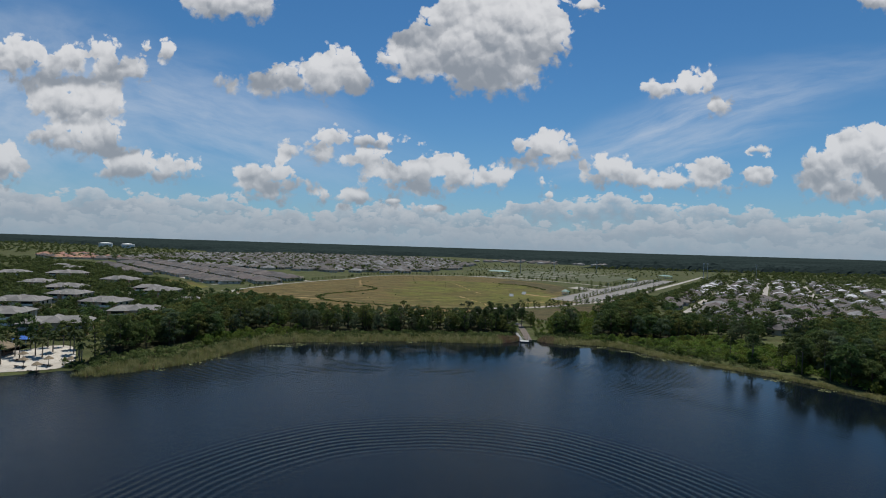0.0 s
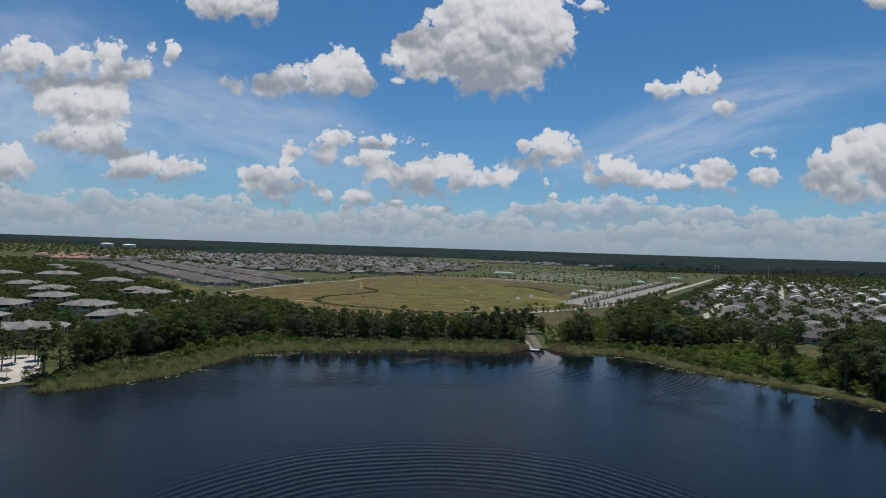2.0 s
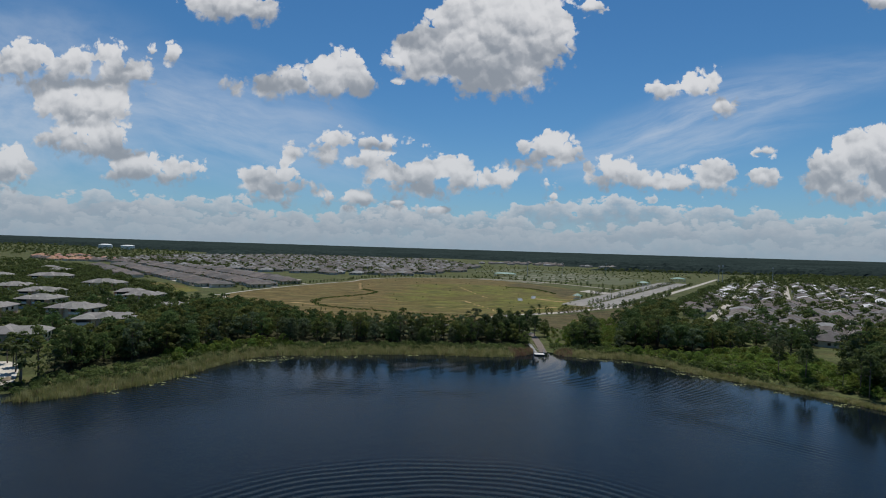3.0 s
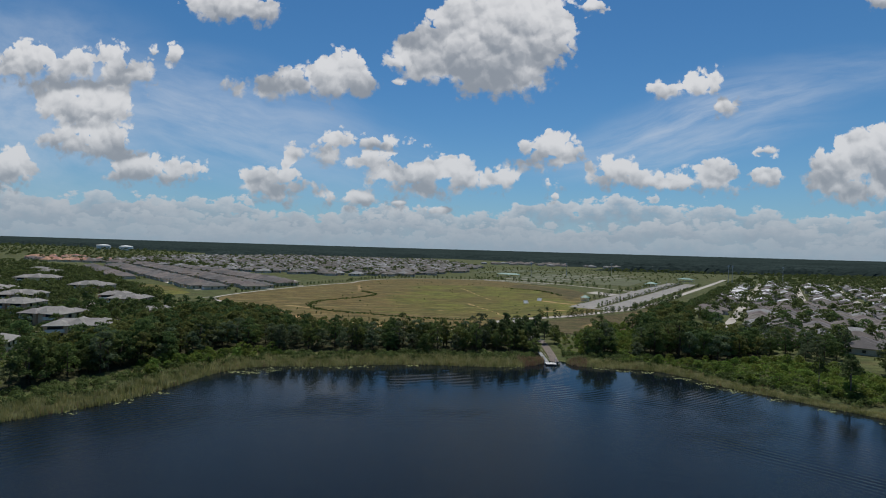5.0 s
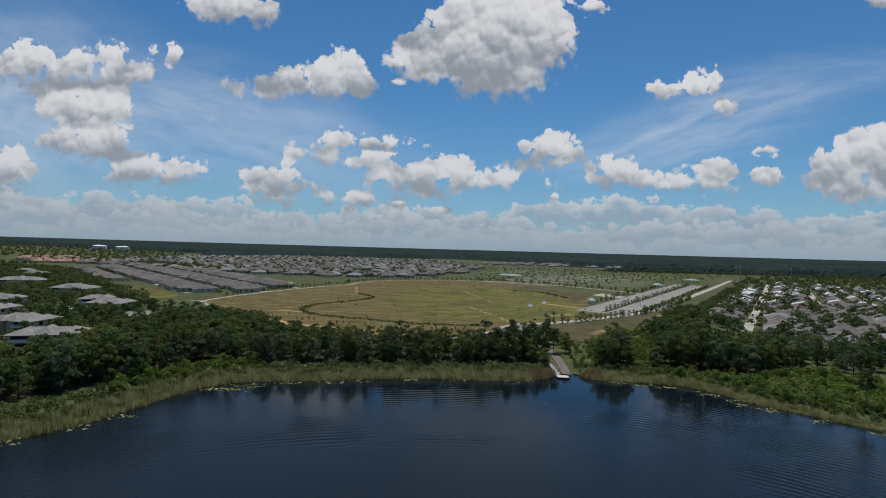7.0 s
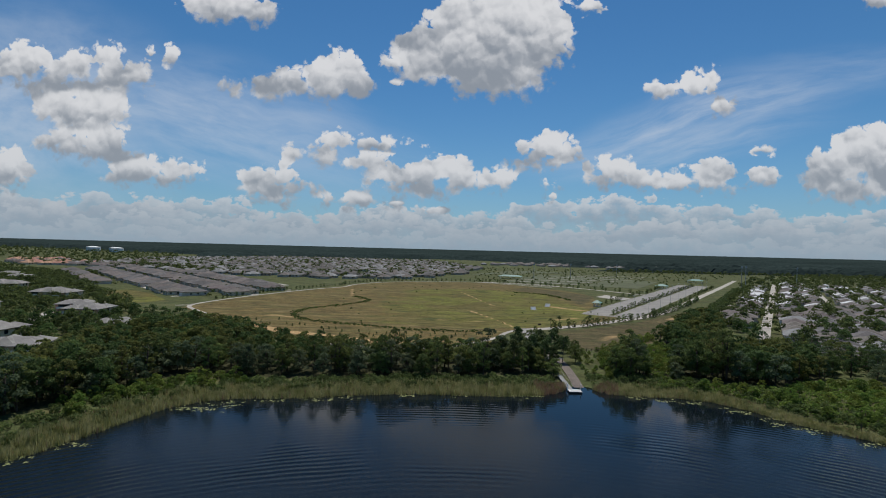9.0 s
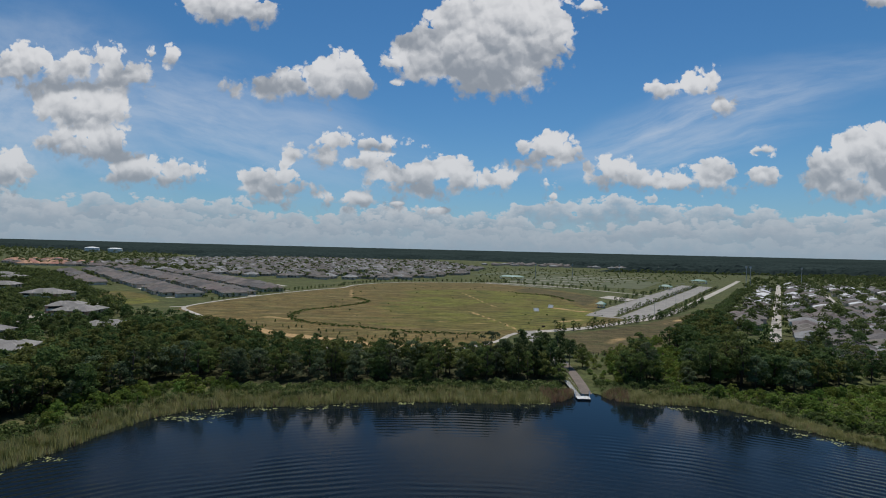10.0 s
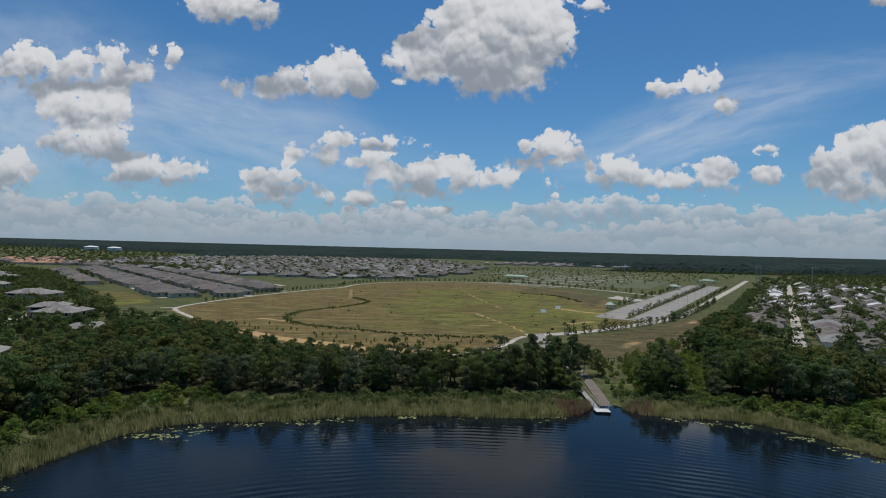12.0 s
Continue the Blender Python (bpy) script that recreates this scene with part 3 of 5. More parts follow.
def smooth_line(points, step=3.0):
    """A rounded line through the points."""
    p = [Vector((*q, 0)) for q in points]
    out = []
    for i in range(len(p) - 1):
        a, b, c, d = p[max(i - 1, 0)], p[i], p[i + 1], p[min(i + 2, len(p) - 1)]
        n = max(2, int((c - b).length / step))
        for k in range(n):
            u = k / n
            q = 0.5 * (2 * b + (c - a) * u + (2 * a - 5 * b + 4 * c - d) * u * u + (3 * b - a - 3 * c + d) * u ** 3)
            out.append((q.x, q.y))
    out.append((p[-1].x, p[-1].y))
    return out


def ribbon(line, width, z0, z1):
    """A slab of even width along a line."""
    g, pts = Geo(), [Vector(p) for p in line]
    v = []
    for i, p in enumerate(pts):
        a = (pts[min(i + 1, len(pts) - 1)] - pts[max(i - 1, 0)]).normalized()
        s = Vector((a.y, -a.x)) * width / 2
        v += [(p.x - s.x, p.y - s.y, z0), (p.x + s.x, p.y + s.y, z0), (p.x + s.x, p.y + s.y, z1), (p.x - s.x, p.y - s.y, z1)]
    f = []
    for i in range(len(pts) - 1):
        a, b = 4 * i, 4 * i + 4
        f += [(a + 3, a + 2, b + 2, b + 3), (a, a + 3, b + 3, b), (a + 2, a + 1, b + 1, b + 2)]
    f += [(0, 1, 2, 3), (b + 3, b + 2, b + 1, b)]
    return g.add(v, f)


def slab(polygon, z0, z1):
    n = len(polygon)
    g = Geo()
    v = [(x, y, z0) for x, y in polygon] + [(x, y, z1) for x, y in polygon]
    return g.add(v, [tuple(range(n, 2 * n))] + [(i, (i + 1) % n, n + (i + 1) % n, n + i) for i in range(n)])


# ---- the lake and the land ----
LAND = 2.5
SHORE = [(-165, 146), (-146, 148), (-127, 155), (-113, 164), (-106, 159), (-100, 163), (-94, 169), (-86, 179), (-81, 191), (-77, 204), (-73, 214), (-64, 222),
         (-53, 225), (-39, 227), (-31, 230), (-17, 233), (-5, 234), (10, 234), (22, 235), (32, 238), (37, 243), (42, 244), (47, 239), (56, 237), (67, 236), (76, 232),
         (83, 224), (88, 214), (97, 204), (106, 194), (117, 182), (126, 168), (133, 154), (140, 130)]
FRONT = smooth_line(SHORE, 2.0)
LAKE = FRONT + [(160, 60), (170, -60), (130, -220), (0, -330), (-190, -270), (-270, -60), (-230, 90)]
WOOD_LEFT = [(-112, 170), (-100, 196), (-88, 216), (-84, 232), (-70, 239), (-42, 239), (-19, 245), (18, 249), (31, 251), (33, 276), (22, 277), (-10, 270),
             (-35, 272), (-60, 284), (-92, 308), (-114, 318), (-126, 314), (-128, 290), (-126, 262), (-124, 240), (-124, 205)]
WOOD_RIGHT = [(53, 252), (68, 249), (78, 251), (90, 243), (100, 241), (112, 247), (122, 252), (127, 262), (126, 272), (121, 280), (110, 282), (108, 288), (112, 298), (124, 322), (140, 350),
              (150, 375), (152, 400), (106, 331), (78, 290), (62, 272)]
WOOD_EAST = [(139, 146), (240, 140), (252, 268), (226, 286), (208, 292), (184, 260), (156, 236), (141, 216), (131, 192), (130, 172)]


def spread(centre, lo, hi, fine, limit):
    """Even steps between lo and hi, growing beyond."""
    mid = list(np.arange(lo, hi + 0.1, fine))
    up, s = [hi], fine
    while up[-1] < limit[1]:
        s *= 1.08
        up.append(up[-1] + s)
    down, s = [lo], fine
    while down[-1] > limit[0]:
        s *= 1.08
        down.append(down[-1] - s)
    return np.array(down[:0:-1] + mid + up[1:])


def land_height(x, y):
    to_shore = np.minimum(distance(x, y, LAKE + LAKE[:1]), 60.0)
    lake = inside(x, y, LAKE)
    z = np.where(lake, -np.minimum(to_shore * 0.35, 4.0), LAND * np.clip(to_shore / 22.0, 0, 1) ** 0.8)
    away = np.maximum(np.hypot(x, y) - 1200, 0)
    z = z + np.where(lake, 0, away / 3700 * 9.0)
    hills = np.clip((-x - 650) / 500, 0, 1) * np.clip((y - 900) / 500, 0, 1) * np.clip((2600 - y) / 600, 0, 1)
    return z + hills * 7


def build_ground():
    xs, ys = spread(0, -180, 200, 2.5, (-6500, 6500)), spread(0, 140, 480, 2.5, (-2500, 4990))
    gx, gy = np.meshgrid(xs, ys)
    gz = land_height(gx, gy)
    nx, ny = len(xs), len(ys)
    idx = np.arange(nx * ny).reshape(ny, nx)
    quads = np.stack([idx[:-1, :-1], idx[:-1, 1:], idx[1:, 1:], idx[1:, :-1]], -1).reshape(-1, 4)
    me = bpy.data.meshes.new("ground")
    me.from_pydata(np.stack([gx, gy, gz], -1).reshape(-1, 3).tolist(), [], quads.tolist())
    me.polygons.foreach_set("use_smooth", [True] * len(me.polygons))
    x, y = gx.ravel(), gy.ravel()
    meadow = smooth_line(MEADOW, 8.0)
    oval = smooth_line(OVAL, 8.0)

    def soft(polygon, width):
        d = distance(x, y, polygon + polygon[:1])
        return np.clip(0.5 + np.where(inside(x, y, polygon), d, -d) / width, 0, 1)

    covers = {
        "dry": np.maximum(soft(meadow, 16.0), 0),
        "earth": np.maximum(soft(BROWN_LOT, 7.0), soft(EARTH, 14.0)),
        "lush": np.maximum(soft(oval, 14.0) * np.clip((x + 110) / 150, 0.35, 1), soft(LAWN, 8.0)),
        "sand": np.maximum.reduce([k * np.clip(1.1 - distance(x, y, line) / w, 0, 1) for line, w, k in SANDY]),
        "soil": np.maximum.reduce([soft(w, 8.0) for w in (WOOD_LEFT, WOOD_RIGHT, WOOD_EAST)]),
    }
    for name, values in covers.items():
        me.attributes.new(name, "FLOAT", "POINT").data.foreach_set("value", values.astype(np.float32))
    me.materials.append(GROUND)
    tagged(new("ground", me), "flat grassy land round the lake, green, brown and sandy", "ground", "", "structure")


MEADOW = [(-160, 395), (-152, 450), (-136, 500), (-112, 552), (-92, 612), (-66, 655), (-20, 684), (40, 692), (90, 640), (125, 560), (110, 470), (96, 440), (100, 395),
          (60, 352), (32, 336), (15, 300), (-20, 284), (-50, 290), (-90, 318), (-118, 335), (-135, 360), (-150, 385)]
OVAL = [(-80, 385), (-66, 425), (-52, 470), (-55, 540), (-20, 585), (40, 590), (82, 550), (92, 470), (94, 410), (60, 362), (30, 345), (0, 340), (-40, 350), (-70, 362)]
LAWN = [(-262, 505), (-222, 476), (-186, 430), (-195, 405), (-215, 415), (-250, 460)]
BROWN_LOT = [(50, 336), (74, 352), (98, 371), (150, 428), (192, 480), (196, 474), (150, 406), (106, 337), (82, 302), (62, 292), (52, 296)]
EARTH = [(98, 470), (112, 500), (128, 545), (110, 585), (80, 630), (60, 600), (88, 560), (96, 510)]
SANDY = [([(-94, 334), (-74, 319), (-52, 309), (-36, 301), (-16, 298), (-4, 300)], 6.0, 0.95), ([(-6, 370), (10, 368), (24, 366)], 3.0, 0.62), ([(70, 318), (78, 330), (88, 336)], 8.0, 0.48),
         ([(-112, 362), (-96, 372), (-84, 366)], 5.0, 0.55), ([(96, 428), (80, 440), (72, 452)], 7.0, 0.6), ([(60, 380), (75, 392)], 7.0, 0.55), ([(-86, 560), (-78, 515), (-74, 489)], 4.0, 0.6),
         ([(13, 419), (19, 400), (29, 369), (33, 350)], 3.0, 0.64), ([(11, 564), (25, 482), (32, 448)], 3.2, 0.6), ([(120, 384), (136, 402), (150, 420)], 6.0, 0.5)]
build_ground()
water = Geo().add([(-420, -420, 0), (300, -420, 0), (300, 262, 0), (-420, 262, 0)], [(0, 1, 2, 3)])
structure("water", water, WATER, "dark blue lake with rings of small waves", "lake")

# ---- noise ----


def lattice_noise(p, seed):
    """Smooth value noise in numpy, about 0 to 1."""
    table = np.random.RandomState(seed).rand(32, 32, 32)
    i = np.floor(p).astype(int)
    u = p - i
    u = u * u * (3 - 2 * u)
    out = np.zeros(p.shape[:-1])
    for c in range(8):
        o = ((c >> 2) & 1, (c >> 1) & 1, c & 1)
        w = np.ones(p.shape[:-1])
        for a in range(3):
            w = w * (u[..., a] if o[a] else 1 - u[..., a])
        out += w * table[(i[..., 0] + o[0]) % 32, (i[..., 1] + o[1]) % 32, (i[..., 2] + o[2]) % 32]
    return out

# ---- plants ----


def leaf_cards(centres, size, rnd, out):
    """Small bent leaf sprays, two triangles each, about the given centres, laid loosely across the way out of their clump."""
    n = len(centres)
    face = out + rnd.normal(size=(n, 3)) * 0.42 + np.array((0, 0, 0.25))
    face /= np.linalg.norm(face, axis=1)[:, None]
    a = np.cross(face, rnd.normal(size=(n, 3)))
    a /= np.linalg.norm(a, axis=1)[:, None]
    b = np.cross(face, a)
    s = size * rnd.uniform(0.55, 1.4, (n, 1))
    c = face * s * rnd.uniform(-0.4, 0.4, (n, 1))
    v = np.stack([centres - a * s, centres - b * s * 0.62 + c, centres + a * s, centres + b * s * 0.62 + c], 1).reshape(-1, 3)
    i = np.arange(n) * 4
    return v, np.stack([i, i + 2, i + 1, i, i + 3, i + 2], -1).reshape(-1, 3)


def clumps(rnd, blobs, per, size):
    """Leaves on the outside of rounded clumps (x, y, z, r)."""
    centres, ways = [], []
    for x, y, z, r in blobs:
        k = max(10, int(per * r * r))
        w = rnd.normal(size=(k, 3))
        w /= np.linalg.norm(w, axis=1)[:, None]
        w[:, 2] = np.where(w[:, 2] < -0.3, -w[:, 2] * 0.6, w[:, 2])
        d = r * (rnd.uniform(0.5, 1.0, (k, 1)) ** 0.45)
        centres.append(np.array((x, y, z)) + w * d * np.array((1, 1, 0.8)))
        ways.append(w)
    return leaf_cards(np.concatenate(centres), size, rnd, np.concatenate(ways))


def limb(g, start, end, r0, r1, rnd, sag=0.4):
    mid = [(s + e) / 2 + rnd.uniform(-sag, sag) for s, e in zip(start, end)]
    g.tube([start, mid, end], [r0, (r0 + r1) / 2, r1], 3)


def broadleaf(seed, height, wide, per=50.0, size=0.28, bare=0.14):
    """Trunk and crown of a spreading tree."""
    rnd = np.random.RandomState(seed)
    wood = Geo()
    top = height * 0.72
    wood.tube([(0, 0, -0.4), (rnd.uniform(-.2, .2), rnd.uniform(-.2, .2), top * 0.5), (rnd.uniform(-.5, .5), rnd.uniform(-.5, .5), top)],
              [0.024 * height, 0.017 * height, 0.006 * height], 7)
    blobs = []
    count = rnd.randint(11, 16)
    for k in range(count):
        a = k * 2.4 + rnd.uniform(-0.5, 0.5)
        h = height * (bare + (0.88 - bare) * (k + 0.6) / count)
        edge = math.sin(math.pi * min(1.0, 0.24 + 0.54 * (k + 0.6) / count)) ** 0.8
        d = wide * edge * rnd.uniform(0.35, 0.85)
        r = wide * rnd.uniform(0.30, 0.46) * (0.65 + 0.35 * edge)
        p = (d * math.cos(a), d * math.sin(a), h)
        blobs.append((*p, r))
        limb(wood, (0, 0, max(height * bare * 0.8, h - 0.35 * d - 0.1 * height)), p, 0.008 * height, 0.002 * height, rnd)
    blobs.append((0, 0, height * 0.88, wide * 0.36))
    v, f = clumps(rnd, blobs, per, size)
    return wood, Geo().add(v, f)


def pine(seed, height, per=64.0, size=0.26):
    """A tall straight tree with a bare trunk and flat tufts of needles."""
    rnd = np.random.RandomState(seed)
    wood = Geo()
    lean = rnd.uniform(-0.5, 0.5, 2)
    wood.tube([(0, 0, -0.4), (lean[0] * .5, lean[1] * .5, height * .5), (*lean, height * 0.97)], [0.015 * height, 0.012 * height, 0.003 * height], 7)
    blobs = []
    for k in range(13):
        u = k / 12
        h = height * (0.52 + 0.42 * u)
        d = height * 0.21 * (1 - u * 0.55) * rnd.uniform(0.4, 1.1)
        a = k * 2.4 + rnd.uniform(-.4, .4)
        p = (d * math.cos(a) + lean[0] * u, d * math.sin(a) + lean[1] * u, h)
        blobs.append((*p, height * rnd.uniform(0.075, 0.12)))
        limb(wood, (lean[0] * u * .8, lean[1] * u * .8, h - 0.4 * d), p, 0.005 * height, 0.0015 * height, rnd, 0.2)
    v, f = clumps(rnd, blobs, per * 1.1, size)
    return wood, Geo().add(v, f)


def palm(seed, height):
    rnd = np.random.RandomState(seed)
    wood, leaf = Geo(), Geo()
    wood.tube([(0, 0, -0.3), (0.1, 0, height * .5), (0.2, 0.1, height)], [0.22, 0.17, 0.15], 7)
    for k in range(22):
        a, e = k * 2.4, rnd.uniform(-0.5, 1.1)
        ln = rnd.uniform(1.7, 2.5)
        c, s = math.cos(a), math.sin(a)
        pts = [Vector((0.2, 0.1, height)) + Vector((c * ln * u * math.cos(e), s * ln * u * math.cos(e), ln * (u * math.sin(e) - 0.55 * u * u))) for u in (0, .35, .7, 1)]
        side = Vector((-s, c, 0))
        v = []
        for p, w in zip(pts, (0.08, 0.42, 0.36, 0.05)):
            v += [p - side * w - Vector((0, 0, w * .35)), p, p + side * w - Vector((0, 0, w * .35))]
        f = []
        for i in range(3):
            q = 3 * i
            f += [(q, q + 1, q + 4, q + 3), (q + 1, q + 2, q + 5, q + 4)]
        leaf.add([tuple(p) for p in v], f)
    return wood, leaf


def plant(name, wood, leaf, bark, green, label, category, group=""):
    root = thing(name, (0, 0, -400), label, category, group)
    part("trunk", wood, bark, root, smooth=True)
    part("crown", leaf, green, root)
    return root


def ground_z(x, y):
    return float(land_height(np.array([x]), np.array([y]))[0])


def scatter(polygon, gap, seed, keep=None):
    """Places about gap metres apart in a polygon."""
    rnd = random.Random(seed)
    xs, ys = [p[0] for p in polygon], [p[1] for p in polygon]
    out = []
    j = 0
    y = min(ys)
    while y < max(ys):
        x = min(xs) + (gap / 2 if j % 2 else 0)
        while x < max(xs):
            px, py = x + rnd.uniform(-.38, .38) * gap, y + rnd.uniform(-.38, .38) * gap
            if inside(np.array(px), np.array(py), polygon) and (keep is None or keep(px, py)):
                out.append((px, py))
            x += gap
        y += gap * 0.87
        j += 1
    return out


class Grove:
    """Copies of a few source plants set about the place; the sources become the first ones."""

    def __init__(self, sources, seed):
        self.sources, self.used, self.rnd = sources, set(), random.Random(seed)

    def put(self, x, y, scale=1.0, z=None, which=None):
        k = self.rnd.randrange(len(self.sources)) if which is None else which
        src = self.sources[k]
        s = scale * self.rnd.uniform(0.86, 1.14)
        m = pose(x, y, (ground_z(x, y) if z is None else z) - 0.05, 0, 0, self.rnd.uniform(0, 360))
        if k not in self.used:
            self.used.add(k)
            ob = src
            ob.matrix_basis = m
        else:
            ob = copy_thing(src, m)
        ob.scale = (s, s, s * self.rnd.uniform(0.92, 1.1))
        return ob


TREES = Grove([plant("broadleaf_tree", *broadleaf(100 + k, h, w), BARK, (LEAF, LEAF_OLIVE, LEAF_GREY)[k % 3], "dark green broadleaf tree in the lakeside wood", "tree", "trees of the lakeside wood")
               for k, (h, w) in enumerate(((10.8, 4.1), (9.2, 4.0), (12.0, 3.9), (8.4, 4.2), (11.4, 3.0), (7.6, 3.6), (12.4, 3.3), (9.8, 3.5), (8.8, 3.2)))], 5)
PINES = Grove([plant("pine_tree", *pine(200 + k, h), BARK_PALE, NEEDLE, "tall dark pine with a bare pale trunk", "tree", "pines by the boat ramp") for k, h in enumerate((12.5, 11.5, 13.5))], 6)
SHRUBS = Grove([plant("shrub", *broadleaf(300 + k, h, w, 46.0, 0.26, 0.06), BARK, LEAF_BRIGHT, "bright green shrub near the shore", "shrub", "shrubs along the shore")
                for k, (h, w) in enumerate(((3.0, 2.1), (2.3, 1.9), (3.8, 2.2)))], 7)
YOUNG = Grove([plant("young_tree", *broadleaf(400 + k, h, w, 40.0, 0.30, 0.10), BARK, LEAF, "young planted street tree with a small round crown", "tree", "young planted trees")
               for k, (h, w) in enumerate(((4.2, 1.5), (3.4, 1.2), (5.0, 1.7)))], 8)
PALMS = Grove([plant("palm_tree", *palm(500 + k, h), BARK_PALE, FROND, "slender cabbage palm with a round tuft of fronds", "palm", "palms") for k, h in enumerate((5.5, 7.0))], 9)
OAKS = Grove([plant("garden_tree", *broadleaf(600 + k, h, w, 24.0, 0.40, 0.08), BARK, LEAF, "rounded dark green tree between the houses", "tree", "garden trees")
              for k, (h, w) in enumerate(((7.0, 3.9), (8.2, 4.2), (6.0, 3.4)))], 10)


CLEARING = [(34, 246), (53, 246), (57, 262), (64, 280), (70, 292), (42, 300), (34, 284), (35, 262)]
GAP = [(66, 244), (71, 244), (76, 262), (86, 284), (96, 306), (88, 306), (72, 282), (64, 262)]
hidden, rnd_size = [], random.Random(24)
for wood, seed in ((WOOD_LEFT, 21), (WOOD_RIGHT, 22), (WOOD_EAST, 23)):
    for x, y in scatter(wood, 5.0, seed):
        if inside(np.array(x), np.array(y), CLEARING) or inside(np.array(x), np.array(y), GAP) or x > 0.98 * y + 5:
            continue
        d = distance(np.array(x), np.array(y), FRONT)
        if d < (27 if x < 130 else 45) and len(TREES.used) and x > -125:
            TREES.put(x, y, ((0.94 if -58 < x < 34 else 0.74) if d < 17 else 0.97) * (1.18 if x > 84 else 1.0) * (1.15 if x > 128 and y < 235 and d < 17 else 1.0) * (0.92 if -75 < x < 34 else 1.04) * rnd_size.uniform(0.82, 1.16))
        elif not TREES.used:
            TREES.put(x, y)
        else:
            hidden.append((x, y))
for k in range(9):
    if k not in TREES.used:
        TREES.put(-60 + 9 * k, 262, which=k)

# the rest of the woods, behind the first rows
deep_leaf, deep_pale, deep_wood = Geo(), Geo(), Geo()
kinds = [broadleaf(700 + k, h, w, 20.0, 0.44) for k, (h, w) in enumerate(((9.6, 3.5), (8.8, 3.4), (10.2, 3.3), (8.2, 3.6)))]
stems = [Geo().tube([(0, 0, -.4), (.1, .1, 4), (0, .2, 7)], [.22, .16, .06], 5) for _ in range(4)]
rnd_deep = random.Random(31)
for x, y in hidden:
    k = rnd_deep.randrange(4)
    leaf = kinds[k][1]
    s = rnd_deep.uniform(0.8, 1.1) * (0.78 if -75 < x < 34 else 1.0)
    m = pose(x, y, ground_z(x, y), 0, 0, rnd_deep.uniform(0, 360)) @ Matrix.Scale(s, 4)
    (deep_pale if rnd_deep.random() < 0.4 else deep_leaf).merge(leaf, m)
    deep_wood.merge(stems[k], m)
woodland = tagged(thing("woodland", (0, 0, 0), "dense dark green wood behind the shore", "wood"), kind="stuff")
part("crowns", deep_leaf, LEAF, woodland)["kind"] = "stuff"
part("crowns", deep_pale, LEAF_OLIVE, woodland, "olive green crowns")["kind"] = "stuff"
part("trunks", deep_wood, BARK, woodland)["kind"] = "stuff"

for x, y in ((27, 262), (29, 268), (25, 256), (31, 259), (33, 266), (22, 263), (30, 274), (34, 258), (20, 255), (36, 274), (33, 279), (24, 275), (39, 268), (38, 279), (17, 260)):
    PINES.put(x + 1.5, y, 0.76)
for x, y in ((34, 252), (33, 256), (35, 264), (34, 271), (33, 277), (45, 268), (47, 278), (44, 286)):
    TREES.put(x, y, 0.7)
for x, y in scatter([(44, 252), (53, 250), (58, 266), (66, 288), (46, 296), (45, 270)], 4.4, 46):
    SHRUBS.put(x, y, 0.5)
for x, y in scatter(GAP, 4.0, 48):
    SHRUBS.put(x, y, 0.75)
for x, y in ((55, 254), (59, 252), (63, 255), (60, 258), (57, 261), (62, 263)):
    TREES.put(x, y, 1.02)
for x, y in scatter([(110, 252), (128, 252), (138, 244), (152, 252), (178, 272), (170, 290), (150, 306), (130, 296), (112, 290)], 6.0, 47):
    TREES.put(x, y, 0.72)
for x, y in ((112, 206), (117, 200), (120, 204), (123, 192), (127, 190), (125, 184), (130, 180), (132, 171), (129, 176)):
    PINES.put(x, y, 0.85)
shrub_band = [(62, 241), (76, 240), (86, 228), (92, 218), (100, 210), (110, 201), (121, 190), (130, 176), (137, 150), (146, 150), (150, 200), (140, 230), (128, 244), (116, 248), (100, 239), (90, 241), (70, 247)]
for x, y in scatter(shrub_band, 5.2, 41):
    SHRUBS.put(x, y, rnd_size.uniform(0.5, 1.1))
for x, y in scatter([(-96, 205), (-88, 200), (-80, 214), (-72, 226), (-58, 231), (-58, 237), (-78, 236), (-90, 222)], 3.8, 42):
    SHRUBS.put(x, y, 0.9)
for x, y in scatter([(50, 250), (56, 248), (66, 290), (80, 298), (100, 332), (92, 332), (62, 294), (54, 274)], 4.0, 43):
    SHRUBS.put(x, y, 0.7)


def undergrowth():
    """Dark bushes that fill the front of the woods down to the reeds."""
    rnd = np.random.RandomState(45)
    blobs = []
    for x, y in FRONT:
        if x < -108 or 34 < x < 47 or x > 112:
            continue
        for _ in range(7):
            d = rnd.uniform(3.5, 12 if -58 < x < 34 else 16)
            a = rnd.uniform(-2, 2)
            r = rnd.uniform(0.6, 1.7)
            q = (x + a + (d * 0.8 if x > 78 else (-d * 0.75 if x < -66 else 0)), y + d * (0.65 if x > 78 or x < -66 else 1))
            if not inside(np.array(q[0]), np.array(q[1]), LAKE):
                blobs.append((*q, ground_z(*q) + r * 0.4, r))
    v, f = clumps(rnd, blobs, 30, 0.3)
    structure("undergrowth", Geo().add(v, f), LEAF, "dark green bushes at the foot of the trees", "bushes", kind="stuff")


undergrowth()


